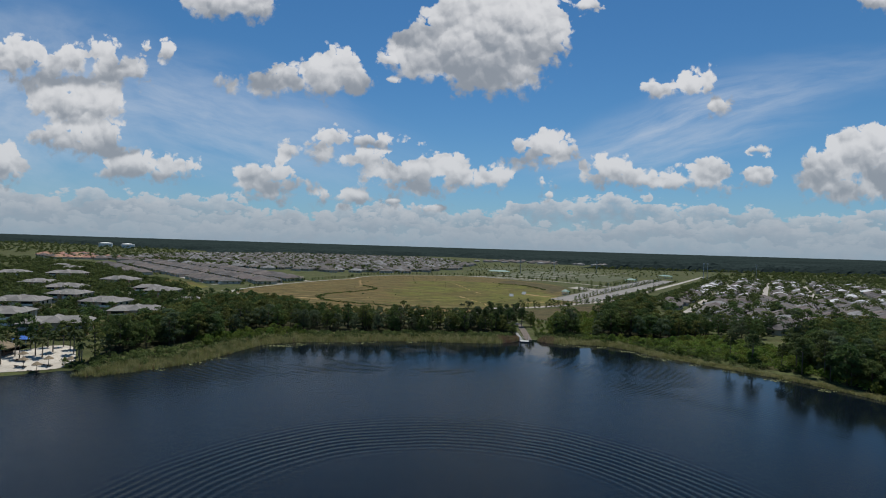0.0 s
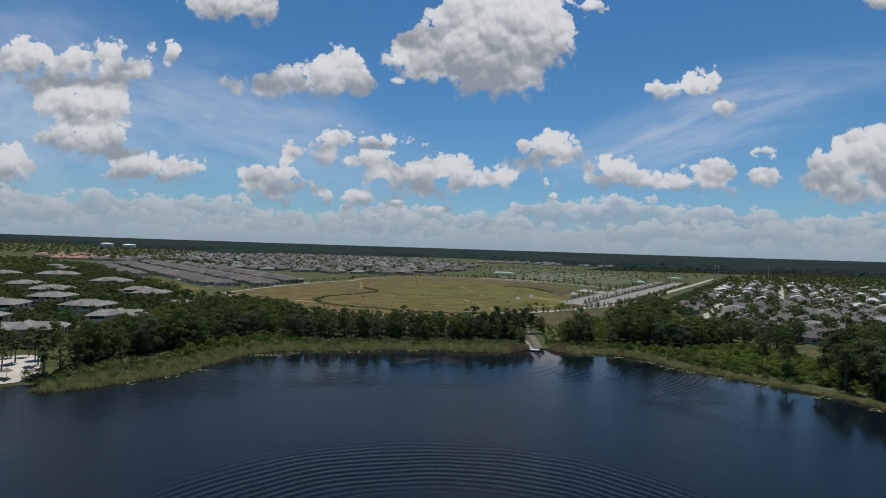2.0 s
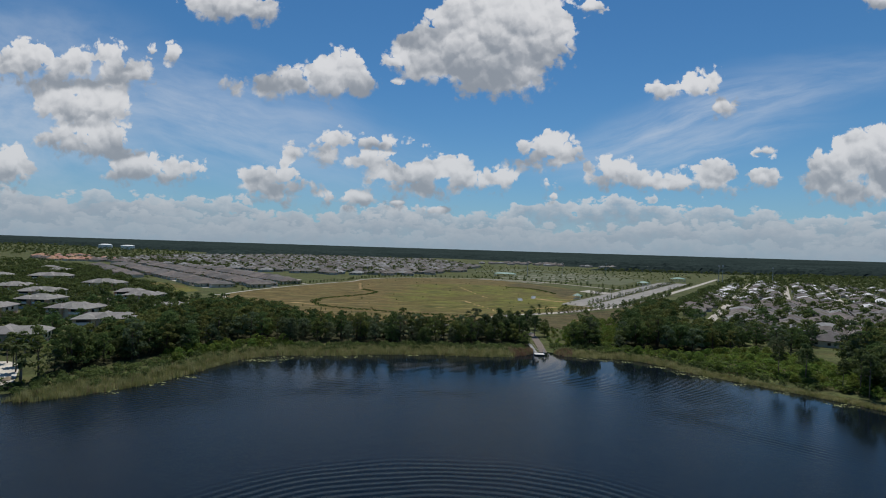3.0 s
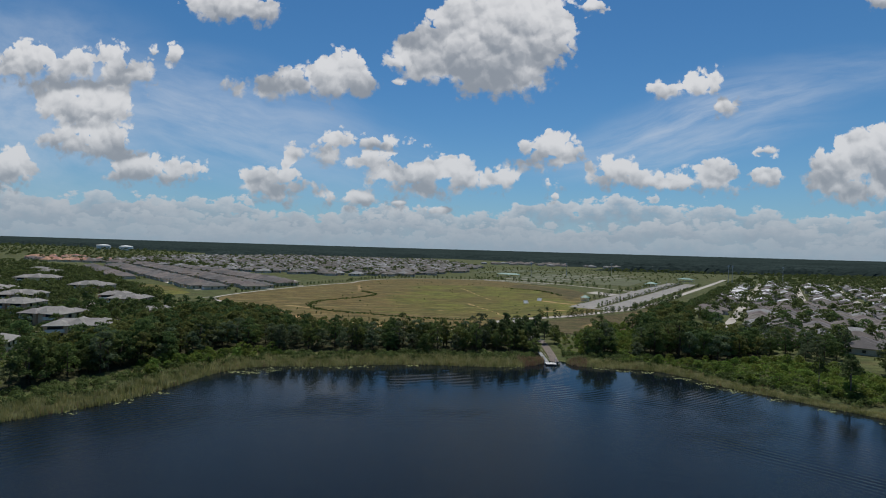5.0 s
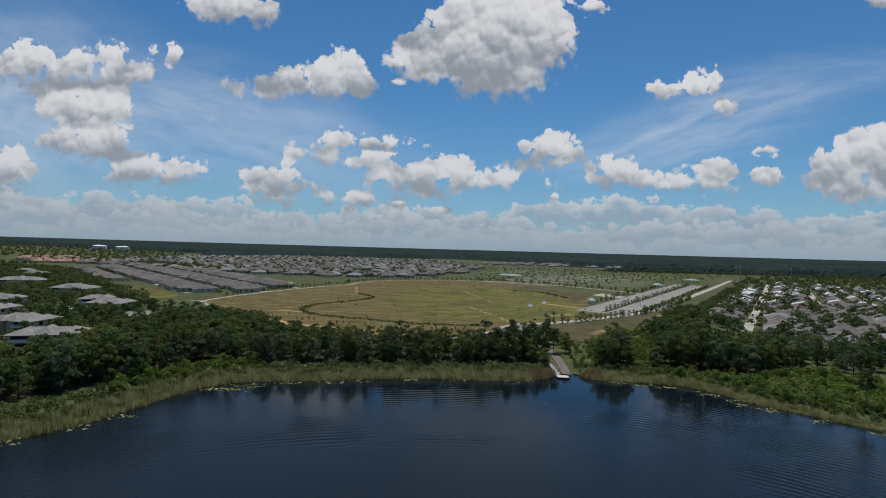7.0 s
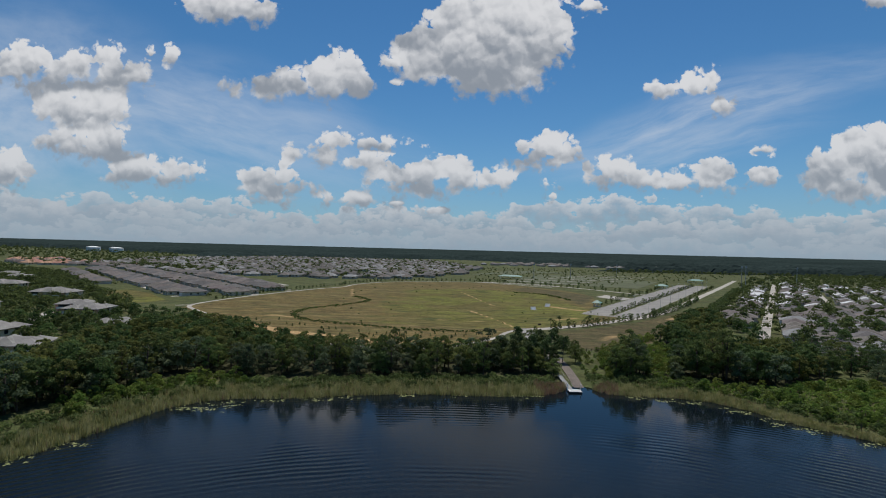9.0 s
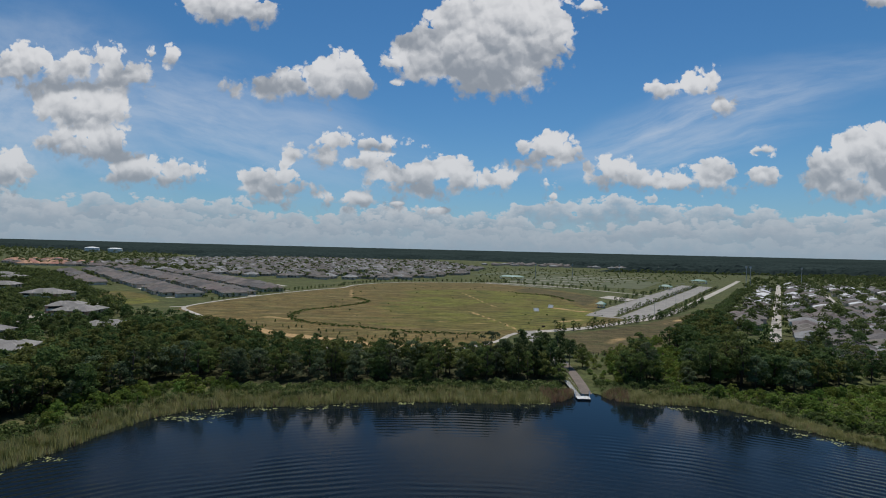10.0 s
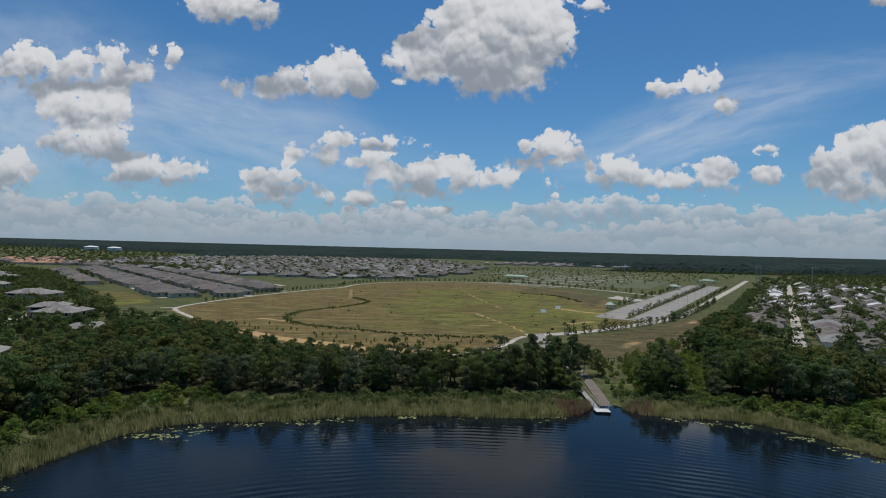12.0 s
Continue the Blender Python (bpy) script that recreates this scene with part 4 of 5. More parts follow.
def low_bushes():
    """Bright low growth that closes the gaps between the shrubs of the east shore."""
    rnd = np.random.RandomState(49)
    blobs = []
    for x, y in scatter(shrub_band, 1.9, 50) + scatter(GAP, 2.2, 53):
        r = rnd.uniform(0.5, 1.25)
        blobs.append((x, y, ground_z(x, y) + r * rnd.uniform(0.3, 1.0), r))
    structure("low_bushes", Geo().add(*clumps(rnd, blobs, 24, 0.3)), LEAF_BRIGHT, "bright green low bushes and vines along the shore", "bushes", kind="stuff")


low_bushes()


def reed_bed():
    """Tall reeds standing in the shallows along the shore."""
    rnd = np.random.RandomState(51)
    line = np.array(FRONT)
    seg = np.diff(line, axis=0)
    ln = np.hypot(seg[:, 0], seg[:, 1])
    out = {False: Geo(), True: Geo()}
    total = 26000
    at = rnd.uniform(0, ln.sum(), total)
    k = np.clip(np.searchsorted(np.cumsum(ln), at), 0, len(seg) - 1)
    u = rnd.uniform(0, 1, total)
    base = line[k] + seg[k] * u[:, None]
    normal = np.stack([-seg[k][:, 1], seg[k][:, 0]], -1) / ln[k][:, None]
    x0 = base[:, 0]
    wide = np.interp(x0, [-106, -100, -80, -60, -20, 20, 30, 36, 44, 47, 60, 80, 92, 140], [5, 6, 6, 6, 6.5, 6.5, 5, 0, 0, 5, 5.5, 4, 2.5, 2])
    tall = np.interp(x0, [-106, 20, 46, 70, 90, 140], [1.8, 1.9, 1.7, 1.6, 1.0, 0.8])
    off = rnd.uniform(-0.6, 1, total)
    place = base + normal * (off * wide)[:, None]
    ok = (wide > 0.5) & (x0 > -107)
    dry = ((np.abs(x0 - 31) < 4.5) & (rnd.rand(total) < 0.75)) | ((np.abs(x0 - 48) < 3) & (rnd.rand(total) < 0.6)) | (rnd.rand(total) < 0.04)
    for flag in (False, True):
        sel = np.where(ok & (dry == flag))[0]
        n = len(sel)
        p = place[sel]
        h = tall[sel] * rnd.uniform(0.6, 1.15, n) * (0.62 + 0.75 * lattice_noise(np.column_stack([p / 2.6, np.zeros(n)]), 52))
        blades_v, blades_f = [], []
        z = land_height(p[:, 0], p[:, 1])
        for b in range(3):
            a = rnd.uniform(0, 2 * math.pi, n)
            w = rnd.uniform(0.05, 0.11, n)
            lx, ly = rnd.normal(0, 0.22, n), rnd.normal(0, 0.22, n)
            cx, cy = p[:, 0] + rnd.normal(0, 0.16, n), p[:, 1] + rnd.normal(0, 0.16, n)
            dx, dy = np.cos(a) * w, np.sin(a) * w
            lo, hi = np.minimum(z, 0) - 0.1, np.maximum(z, 0) + h
            v = np.stack([np.stack([cx - dx, cy - dy, lo], -1), np.stack([cx + dx, cy + dy, lo], -1),
                          np.stack([cx + dx * .8 + lx * .5, cy + dy * .8 + ly * .5, (lo + hi) / 2], -1), np.stack([cx + lx * 1.4, cy + ly * 1.4, hi], -1),
                          np.stack([cx - dx * .8 + lx * .5, cy - dy * .8 + ly * .5, (lo + hi) / 2], -1)], 1).reshape(-1, 3)
            i = np.arange(n) * 5
            out[flag].add(v, np.stack([i, i + 1, i + 2, i, i + 2, i + 4, i + 4, i + 2, i + 3], -1).reshape(-1, 3))
    bed = tagged(thing("reed_bed", (0, 0, 0), "tall yellow-green reeds standing along the lake shore", "reeds"), kind="stuff")
    part("green_reeds", out[False], REED, bed)["kind"] = "stuff"
    part("dry_reeds", out[True], REED_DRY, bed, "rusty brown dead reeds")["kind"] = "stuff"


reed_bed()


def lily_pads():
    rnd = np.random.RandomState(61)
    g = Geo()
    groups = [(-79, 186, 3), (-83, 178, 3), (-90, 168, 2.5), (-61, 213, 4.5), (-56, 217, 4), (-66, 212, 3.5), (-48, 221, 3), (-36, 223, 3), (-28, 226, 2.5), (-12, 229, 2.5), (2, 230, 2), (18, 231, 3), (24, 232, 2),
              (55, 233, 2.5), (62, 231, 3), (70, 229, 3), (78, 222, 3.5), (84, 214, 4), (88, 208, 3.5), (96, 199, 3), (104, 190, 3), (114, 179, 3), (122, 167, 3)]
    for cx, cy, r in groups:
        for _ in range(int(r * 4.5)):
            # ragged rafts of overlapping pads, longer along the shore
            x, y = cx + rnd.normal(0, r * 0.75), cy + rnd.normal(0, r * 0.36)
            for _ in range(rnd.randint(2, 6)):
                q = rnd.uniform(0.12, 0.3)
                px, py, a0 = x + rnd.normal(0, 0.4), y + rnd.normal(0, 0.25), rnd.uniform(0, 6.28)
                z = 0.012 + rnd.uniform(0, 0.03)
                rim = [(px + q * math.cos(a0 + k * 5.9 / 7), py + q * math.sin(a0 + k * 5.9 / 7), z) for k in range(8)]
                g.add([(px, py, z)] + rim, [(0, k, k + 1) for k in range(1, 8)])
    structure("lily_pads", g, PAD, "pale green water lily pads floating off the shore", "lily pads", kind="stuff")


lily_pads()

# ---- roads, paths and the park ----


def road(name, line, width, material, label, category, lift=0.06, step=4.0):
    return structure(name, ribbon(smooth_line(line, step), width, LAND - 0.4, LAND + lift), material, label, category)


U, V = Vector((0.527, 0.850)), Vector((0.850, -0.527))


def along(origin, u, v):
    p = Vector(origin) + U * u + V * v
    return (p.x, p.y)


road("path", [(-114, 328), (-122, 331), (-127, 338), (-130, 352), (-132, 368), (-143, 382), (-155, 397), (-159, 408), (-158, 425), (-151, 456), (-136, 503), (-114, 553), (-98, 580), (-92, 616), (-68, 658), (-21, 686), (32, 696), (74, 668), (110, 640)],
     2.6, CONCRETE, "winding pale concrete footpath round the field", "footpath", 0.07)
road("path", [(-160, 408), (-167, 404)], 2.4, CONCRETE, "short spur of pale concrete footpath", "footpath", 0.074)
road("path", [(-50, 291), (-28, 285.5), (-13, 286), (-3, 290), (8, 299), (15, 307), (22, 317), (27, 330), (32, 338)], 2.4, CONCRETE, "pale concrete footpath behind the trees", "footpath", 0.07)
road("road", [(33, 342), (46, 345.5), (72, 362), (100, 387), (128, 414), (170, 472), (208, 532), (262, 616), (330, 722), (430, 880)], 5.6, CONCRETE, "pale road along the car park", "road", 0.05)
road("road", [(39, 346), (38, 330), (38, 306), (37, 284), (39.2, 272)], 6.0, ASPHALT, "grey road down to the boat ramp", "road", 0.06)
ramp_g = ribbon([(39.4, 274), (40, 266), (40.1, 258), (40.2, 250), (40.2, 244), (40.2, 236)], 3.1, -1.0, 0.0)
v = ramp_g.corners()
v[:, 2] = np.where(v[:, 2] < -0.5, -2.0, np.interp(v[:, 1], [236, 244, 250, 258, 266, 274], [-0.9, 0.12, 1.05, 1.95, 2.52, 2.58]))
ramp_g.v = [v]
structure("boat_ramp", ramp_g, BRICKDUST, "brown paved boat ramp sloping into the lake", "boat ramp")
lot = (86, 419)
for name, u0, u1, v0, v1 in (("car_park", 0, 380, 0.5, 15.5), ("car_park", 2, 380, 20, 33)):
    structure(name, slab([along(lot, u0, v0), along(lot, u0, v1), along(lot, u1, v1), along(lot, u1, v0)], LAND - .3, LAND + 0.055), ASPHALT, "long empty grey asphalt car park", "car park")
structure("car_park_drive", slab([along(lot, -6, 0.5), along(lot, -6, 33), along(lot, -0.2, 33), along(lot, -0.2, 0.5)], LAND - .3, LAND + 0.052), ASPHALT, "grey asphalt drive across the car park's end", "drive")
for v0 in (0.0, 15.7, 19.6, 33.2):
    structure("kerb", slab([along(lot, 0, v0), along(lot, 0, v0 + 0.3), along(lot, 380, v0 + 0.3), along(lot, 380, v0)], LAND - .3, LAND + 0.16), CONCRETE, "pale concrete kerb of the car park", "kerb")
rp = random.Random(71)
for k in range(38):
    YOUNG.put(*along(lot, 6 + 9.8 * k, 17.8 + rp.uniform(-.4, .4)), rp.uniform(0.7, 1.0), LAND)
for k in range(40):
    YOUNG.put(*along(lot, 4 + 9.0 * k + rp.uniform(-2, 2), 40 + rp.uniform(-1, 1)), rp.uniform(0.55, 0.95), LAND)
for k in range(24):
    YOUNG.put(*along(lot, 60 + 12 * k, -5 + rp.uniform(-2, 2)), rp.uniform(0.7, 1.1), LAND)


def lamp_post():
    root = thing("street_lamp", (0, 0, -400), "slim grey car park lamp on a tall pole", "street lamp", "car park lamps")
    part("pole", Geo().tube([(0, 0, 0), (0, 0, 4), (0, 0, 8.6)], [0.11, 0.09, 0.06], 8), METAL, root)
    part("base", Geo().tube([(0, 0, 0), (0, 0, .6)], [0.28, 0.26], 10), CONCRETE, root)
    part("arm", Geo().box(-0.9, 0.9, -0.05, 0.05, 8.5, 8.6), METAL, root)
    for s in (-1, 1):
        part("lamp_head", Geo().box(s * 0.9 - .3, s * 0.9 + .3, -0.16, 0.16, 8.42, 8.62), METAL, root)
    return root


post = lamp_post()
places = [along(lot, 22 + 40 * k, v0) for k in range(9) for v0 in (17.8, 35.5)]
post.matrix_basis = pose(*places[0], LAND)
for x, y in places[1:]:
    copy_thing(post, pose(x, y, LAND))


def pavilion(x, y, w, d, turn, h=3.2):
    root = thing("pavilion", (x, y, LAND), "open park pavilion with a green metal hip roof", "pavilion", "park pavilions", turn)
    part("roof", Geo().hip(-w / 2, w / 2, -d / 2, d / 2, h, 1.9, 0.7), ROOF_GREEN, root)
    part("floor_slab", Geo().box(-w / 2, w / 2, -d / 2, d / 2, -.2, .12), CONCRETE, root)
    for sx in (-1, 0, 1):
        for sy in (-1, 1):
            part("post", Geo().box(sx * (w / 2 - .4) - .15, sx * (w / 2 - .4) + .15, sy * (d / 2 - .4) - .15, sy * (d / 2 - .4) + .15, .12, h), WHITE, root)


pavilion(84, 790, 30, 9, -20)
pavilion(236, 668, 12, 9, -32)
pavilion(334, 800, 18, 12, -32)
pavilion(107, 462, 5, 4, -32, 2.6)
TURF = surface("mown turf", (0.060, 0.070, 0.030), (0.092, 0.098, 0.044), grain=0.5, patch=0.05, rough=0.95)
structure("ball_court", slab([(128, 541), (143, 562), (156, 532), (142, 514)], LAND - .3, LAND + .07), CONCRETE, "pale concrete ball court beside the car park", "court")
for a, b, c, d in (((66, 720), (140, 690), (250, 860), (150, 930)), ((150, 680), (205, 655), (285, 800), (240, 840)), ((30, 860), (130, 950), (240, 1010), (120, 1060))):
    structure("sports_field", slab([a, b, c, d], LAND - .3, LAND + .1), TURF, "mown green sports field", "field")
for k in range(7):
    road("path", [(44 + 28 * k, 705 + 40 * k), (120 + 34 * k, 655 + 42 * k)], 4.0, CONCRETE, "pale path between the sports fields", "footpath", 0.14)
road("path", [(36, 694), (90, 692), (131, 648), (172, 590), (190, 566)], 4.5, CONCRETE, "pale service road beside the field", "road", 0.045)
for k in range(30):
    u = k / 29
    x, y = 36 + 150 * u, 700 - 125 * u ** 1.5
    YOUNG.put(x + rp.uniform(-3, 3), y + 8 + rp.uniform(-3, 3), rp.uniform(.8, 1.2), LAND)


# rows of planted trees round the field
def row(line, gap, grove, scale, jitter=0.8, z=LAND):
    pts = smooth_line(line, 1.0)
    acc = 0.0
    for (x0, y0), (x1, y1) in zip(pts, pts[1:]):
        acc += math.hypot(x1 - x0, y1 - y0)
        if acc >= gap:
            acc = 0.0
            grove.put(x1 + rp.uniform(-jitter, jitter), y1 + rp.uniform(-jitter, jitter), scale * rp.uniform(.75, 1.2), z)


row([(-160, 440), (-146, 500), (-124, 556), (-104, 596), (-100, 622), (-74, 668), (-24, 698), (36, 708)], 5.0, YOUNG, 0.75)
row([(48, 343), (74, 358), (102, 383), (130, 410), (172, 468), (210, 528)], 4.6, YOUNG, 1.0)
row([(42, 337), (42, 318), (43, 306)], 4.0, YOUNG, 0.8)
for k in range(3):
    PALMS.put(*[(58, 357), (78, 372), (52, 349)][k], 0.75, LAND)


def hedge_line():
    """Wild bushes along the ditch that rings the mown field."""
    rnd = np.random.RandomState(81)
    pts = np.array(smooth_line([(-71, 490), (-57, 461), (-69, 431), (-86, 404), (-87, 379), (-80, 363), (-66, 352), (-45, 344), (-19, 334), (1, 332), (21, 335)], 1.2))
    blobs = []
    for x, y in pts:
        for _ in range(3):
            r = rnd.uniform(0.18, 0.55) * rnd.uniform(0.6, 1.0)
            blobs.append((x + rnd.normal(0, 1.3), y + rnd.normal(0, 1.7), LAND + r * 0.4, r))
    far = np.array(smooth_line([(60, 560), (85, 545), (96, 500)], 1.5))
    for x, y in far:
        blobs.append((x + rnd.normal(0, .8), y + rnd.normal(0, .8), LAND + .5, rnd.uniform(.6, 1.1)))
    v, f = clumps(rnd, blobs, 26, 0.4)
    structure("bush_belt", Geo().add(v, f), LEAF_OLIVE, "dark green wild bushes along a ditch in the field", "bushes", kind="stuff")
    blobs = []
    for _ in range(260):
        x, y = rnd.uniform(-120, 10), rnd.uniform(288, 360)
        if distance(np.array(x), np.array(y), [(-110, 352), (-94, 345), (-60, 322), (-34, 304), (0, 318)]) < 11:
            r = rnd.uniform(.25, .55)
            for j in range(3):
                blobs.append((x, y, LAND + .3 + .45 * j, r * (1 - .22 * j)))
    for _ in range(70):
        x, y = rnd.uniform(-90, 95), rnd.uniform(345, 640)
        if inside(np.array(x), np.array(y), MEADOW):
            blobs.append((x, y, LAND + .35, rnd.uniform(.4, .8)))
    v, f = clumps(rnd, blobs, 60, 0.25)
    structure("saplings", Geo().add(v, f), LEAF, "small dark bushes and saplings dotted over the field", "saplings", kind="stuff")


hedge_line()


def canal_belt():
    """Wild bushes along the drain between the park and the houses."""
    rnd = np.random.RandomState(83)
    blobs = []
    for x, y in smooth_line([(106, 336), (130, 372), (154, 408), (196, 475), (242, 548), (286, 620), (332, 692)], 1.6):
        for _ in range(3):
            r = rnd.uniform(0.7, 2.0)
            o = rnd.uniform(-1.5, 7.5)
            blobs.append((x + o * 0.85 + rnd.normal(0, .8), y - o * 0.53, LAND + r * .6, r))
    v, f = clumps(rnd, blobs, 9, 0.5)
    structure("drain_bushes", Geo().add(v, f), LEAF, "dark green bushes along a drain beside the houses", "bushes", kind="stuff")


canal_belt()


def goal(x, y, turn):
    root = thing("football_goal", (x, y, LAND), "small white football goal on the grass", "goal", "football goals", turn)
    for s in (-1.8, 1.8):
        part("post", Geo().tube([(s, 0, 0), (s, 0, 2.0)], [.07, .07], 6), WHITE, root)
        part("stay", Geo().tube([(s, 0, 2.0), (s, 1.3, 0.05)], [.05, .05], 6), WHITE, root)
    part("crossbar", Geo().tube([(-1.8, 0, 2.05), (1.8, 0, 2.05)], [.07, .07], 6), WHITE, root)
    net = Geo().add([(-1.75, .06, 1.95), (1.75, .06, 1.95), (1.75, 1.28, .06), (-1.75, 1.28, .06), (-1.75, .1, 1.9), (1.75, .1, 1.9), (1.75, 1.22, .06), (-1.75, 1.22, .06)],
                    [(0, 1, 2, 3), (7, 6, 5, 4), (0, 4, 5, 1), (1, 5, 6, 2), (2, 6, 7, 3), (3, 7, 4, 0)])
    part("net", net, WHITE, root)


goal(56, 430, 200)
goal(70, 452, 140)


def mast(x, y, h):
    root = thing("light_mast", (x, y, LAND), "tall slim grey mast beside the road", "mast", "tall masts")
    part("pole", Geo().tube([(0, 0, -.3), (0, 0, h * .5), (0, 0, h)], [.45, .36, .24], 8), METAL, root)
    part("head", Geo().box(-1.2, 1.2, -.3, .3, h - 2.2, h - .2), METAL, root)


mast(352, 720, 26)
mast(358, 722, 26)
mast(470, 800, 24)
mast(180, 860, 20)
mast(260, 900, 20)
mast(120, 820, 20)
fence = thing("wooden_fence", (0, 0, 0), "low wooden post and rail fence across the grass", "fence")
for k in range(9):
    x, y = 44.5 + 2.0 * k, 290.5 - 0.25 * k
    part("post", Geo().box(x - .09, x + .09, y - .09, y + .09, LAND - .3, LAND + 1.25), BARK, fence)
    if k < 8:
        for z in (.5, 1.0):
            part("rail", Geo().tube([(x + .1, y, LAND + z), (x + 1.9, y - .25, LAND + z)], [.05, .05], 5), BARK, fence)
sign = thing("information_board", (47, 353, LAND), "small brown information board on two posts", "sign")
part("panel", Geo().box(-.8, .8, -.06, .06, .9, 1.7), BARK, sign)
for s in (-1, 1):
    part("post", Geo().box(s * .7 - .05, s * .7 + .05, -.12, -.062, 0, 1.8), BARK, sign)

# ---- the dock ----
dock = thing("floating_dock", (37.6, 237.6, 0), "pale grey floating boat dock beside the ramp", "dock")
for k in range(14):
    part("plank", Geo().box(-1.9, 1.9, -1.5 + .215 * k, -1.5 + .215 * k + .2, 0.42, 0.48), TIMBER, dock)
part("float", Geo().box(-1.86, 1.86, -1.47, 1.47, -0.15, 0.41), surface("dark float", (.03, .03, .03), (.06, .06, .06)), dock)
gang = Geo()
gang.add([(-1.6, 1.5, .5), (-0.2, 1.5, .5), (-1.1, 13.5, 1.9), (-2.5, 13.5, 1.9), (-1.6, 1.5, .38), (-0.2, 1.5, .38), (-1.1, 13.5, 1.78), (-2.5, 13.5, 1.78)],
         [(0, 1, 2, 3), (7, 6, 5, 4), (0, 4, 5, 1), (1, 5, 6, 2), (2, 6, 7, 3), (3, 7, 4, 0)])
part("gangway", gang, DECKING, dock, "weathered grey gangway")
for s, x in ((0, -1.58), (1, -0.22)):
    rail = Geo()
    rail.tube([(x, 1.6, 1.45), (x - .9, 13.4, 2.85)], [.035, .035], 6)
    part("handrail", rail, METAL, dock)
    for k in range(6):
        u = k / 5
        part("rail_post", Geo().tube([(x - .9 * u, 1.6 + 11.8 * u, .45 + 1.4 * u), (x - .9 * u, 1.6 + 11.8 * u, 1.45 + 1.4 * u)], [.03, .03], 6), METAL, dock)
for x in (-2.02, 2.02):
    part("pile", Geo().tube([(x, .9, -2), (x, .9, 2.2)], [.12, .12], 8), WHITE, dock)
pole = thing("marker_post", (99, 207, -1.2), "dark wooden post standing in the lake", "post")
part("shaft", Geo().tube([(0, 0, 0), (0, 0, 3.6)], [.12, .1], 8), BARK, pole)

# ---- houses ----


def house_parts(seed, w, d, floors=1, wing=True):
    """Walls, roof, glazing, doors and trim of one house about its middle; the street side is -y."""
    rnd = random.Random(seed)
    h = 2.75 * floors + 0.1
    walls, roof = Geo(), Geo()
    walls.box(-w / 2, w / 2, -d / 2, d / 2, -0.4, h)
    roof.hip(-w / 2, w / 2, -d / 2, d / 2, h, min(w, d) * 0.21)
    s = rnd.choice((-1, 1))
    ww = w * 0.46
    cx = s * (w / 2 - ww / 2 - 0.15)
    if wing:
        walls.box(cx - ww / 2, cx + ww / 2, -d / 2 - 3.6, -d / 2 + 0.5, -0.4, h - 0.004)
        roof.hip(cx - ww / 2, cx + ww / 2, -d / 2 - 3.6, -d / 2 + 3.2, h + 0.004, ww * 0.24)
    y0 = -d / 2 - (3.6 if wing else 0)
    wins, doors = [], []
    doors.append(("garage_door", Geo().box(cx - 2.3, cx + 2.3, y0 - .06, y0 - .004, -.1, 2.2)))
    ex = -s * w * 0.1
    doors.append(("door", Geo().box(ex - .5, ex + .5, -d / 2 - .06, -d / 2 - .004, -.1, 2.1)))
    for f in range(floors):
        z = 0.9 + 2.75 * f
        for k in range(max(2, int(w / 4))):
            x = -w / 2 + (k + .5) * w / max(2, int(w / 4))
            wins.append(Geo().box(x - .75, x + .75, d / 2 + .004, d / 2 + .06, z, z + 1.3))
            if floors > 1 and abs(x - cx) > ww / 2:
                wins.append(Geo().box(x - .75, x + .75, -d / 2 - .06, -d / 2 - .004, z, z + 1.3))
        for k in range(max(2, int(d / 4.5))):
            y = -d / 2 + (k + .5) * d / max(2, int(d / 4.5))
            for sx in (-1, 1):
                x = sx * (w / 2 + .03)
                wins.append(Geo().box(x - .028, x + .028, y - .6, y + .6, z, z + 1.2))
    fx = -s * w * 0.32
    wins.append(Geo().box(fx - .9, fx + .9, -d / 2 - .06, -d / 2 - .004, .9, 2.1))
    drive = Geo().box(cx - 2.5, cx + 2.5, y0 - 6.5, y0 - .07, -.3, 0.05)
    return walls, roof, wins, doors, drive


def house(seed, w, d, wall_m, roof_m, label, group, floors=1, wing=True):
    walls, roof, wins, doors, drive = house_parts(seed, w, d, floors, wing)
    root = thing("house", (0, 0, -400), label, "house", group)
    part("wall", walls, wall_m, root)
    part("roof", roof, roof_m, root)
    for g in wins:
        part("window", g, GLASS, root)
    for n, g in doors:
        part(n, g, WHITE, root)
    part("driveway", drive, CONCRETE, root)
    return root


RIGHT = "houses east of the park"
right_kinds = [house(1, 12, 14, STUCCO, ROOF, "single-storey house with a grey shingle hip roof", RIGHT),
               house(2, 12, 14, STUCCO, ROOF_BROWN, "single-storey house with a brown shingle hip roof", RIGHT),
               house(3, 11.5, 15, WHITE, ROOF_PALE, "single-storey house with a pale grey hip roof", RIGHT),
               house(4, 11, 14, WHITE, ROOF_WHITE, "low white house with a white metal roof", RIGHT, 1, False)]
grey_kinds = [house(5, 11.5, 15, STUCCO, ROOF, "single-storey villa with a dark grey shingle roof", "villas beyond the field"),
              house(6, 12.5, 14, STUCCO, ROOF_BROWN, "cream villa with a brown-grey shingle hip roof", "villas beyond the field")]


class Estate:
    """Near houses are things of their own; the far ones join one mass."""

    def __init__(self):
        self.first, self.count = set(), 0
        self.far = {}

    def put(self, kinds, k, x, y, turn, single, z=LAND):
        if single:
            m = pose(x, y, z, 0, 0, turn)
            src = kinds[k]
            if src.name in self.first:
                copy_thing(src, m)
            else:
                self.first.add(src.name)
                src.matrix_basis = m
            self.count += 1
        else:
            self.far.setdefault(id(kinds), []).append((k, x, y, turn, z))


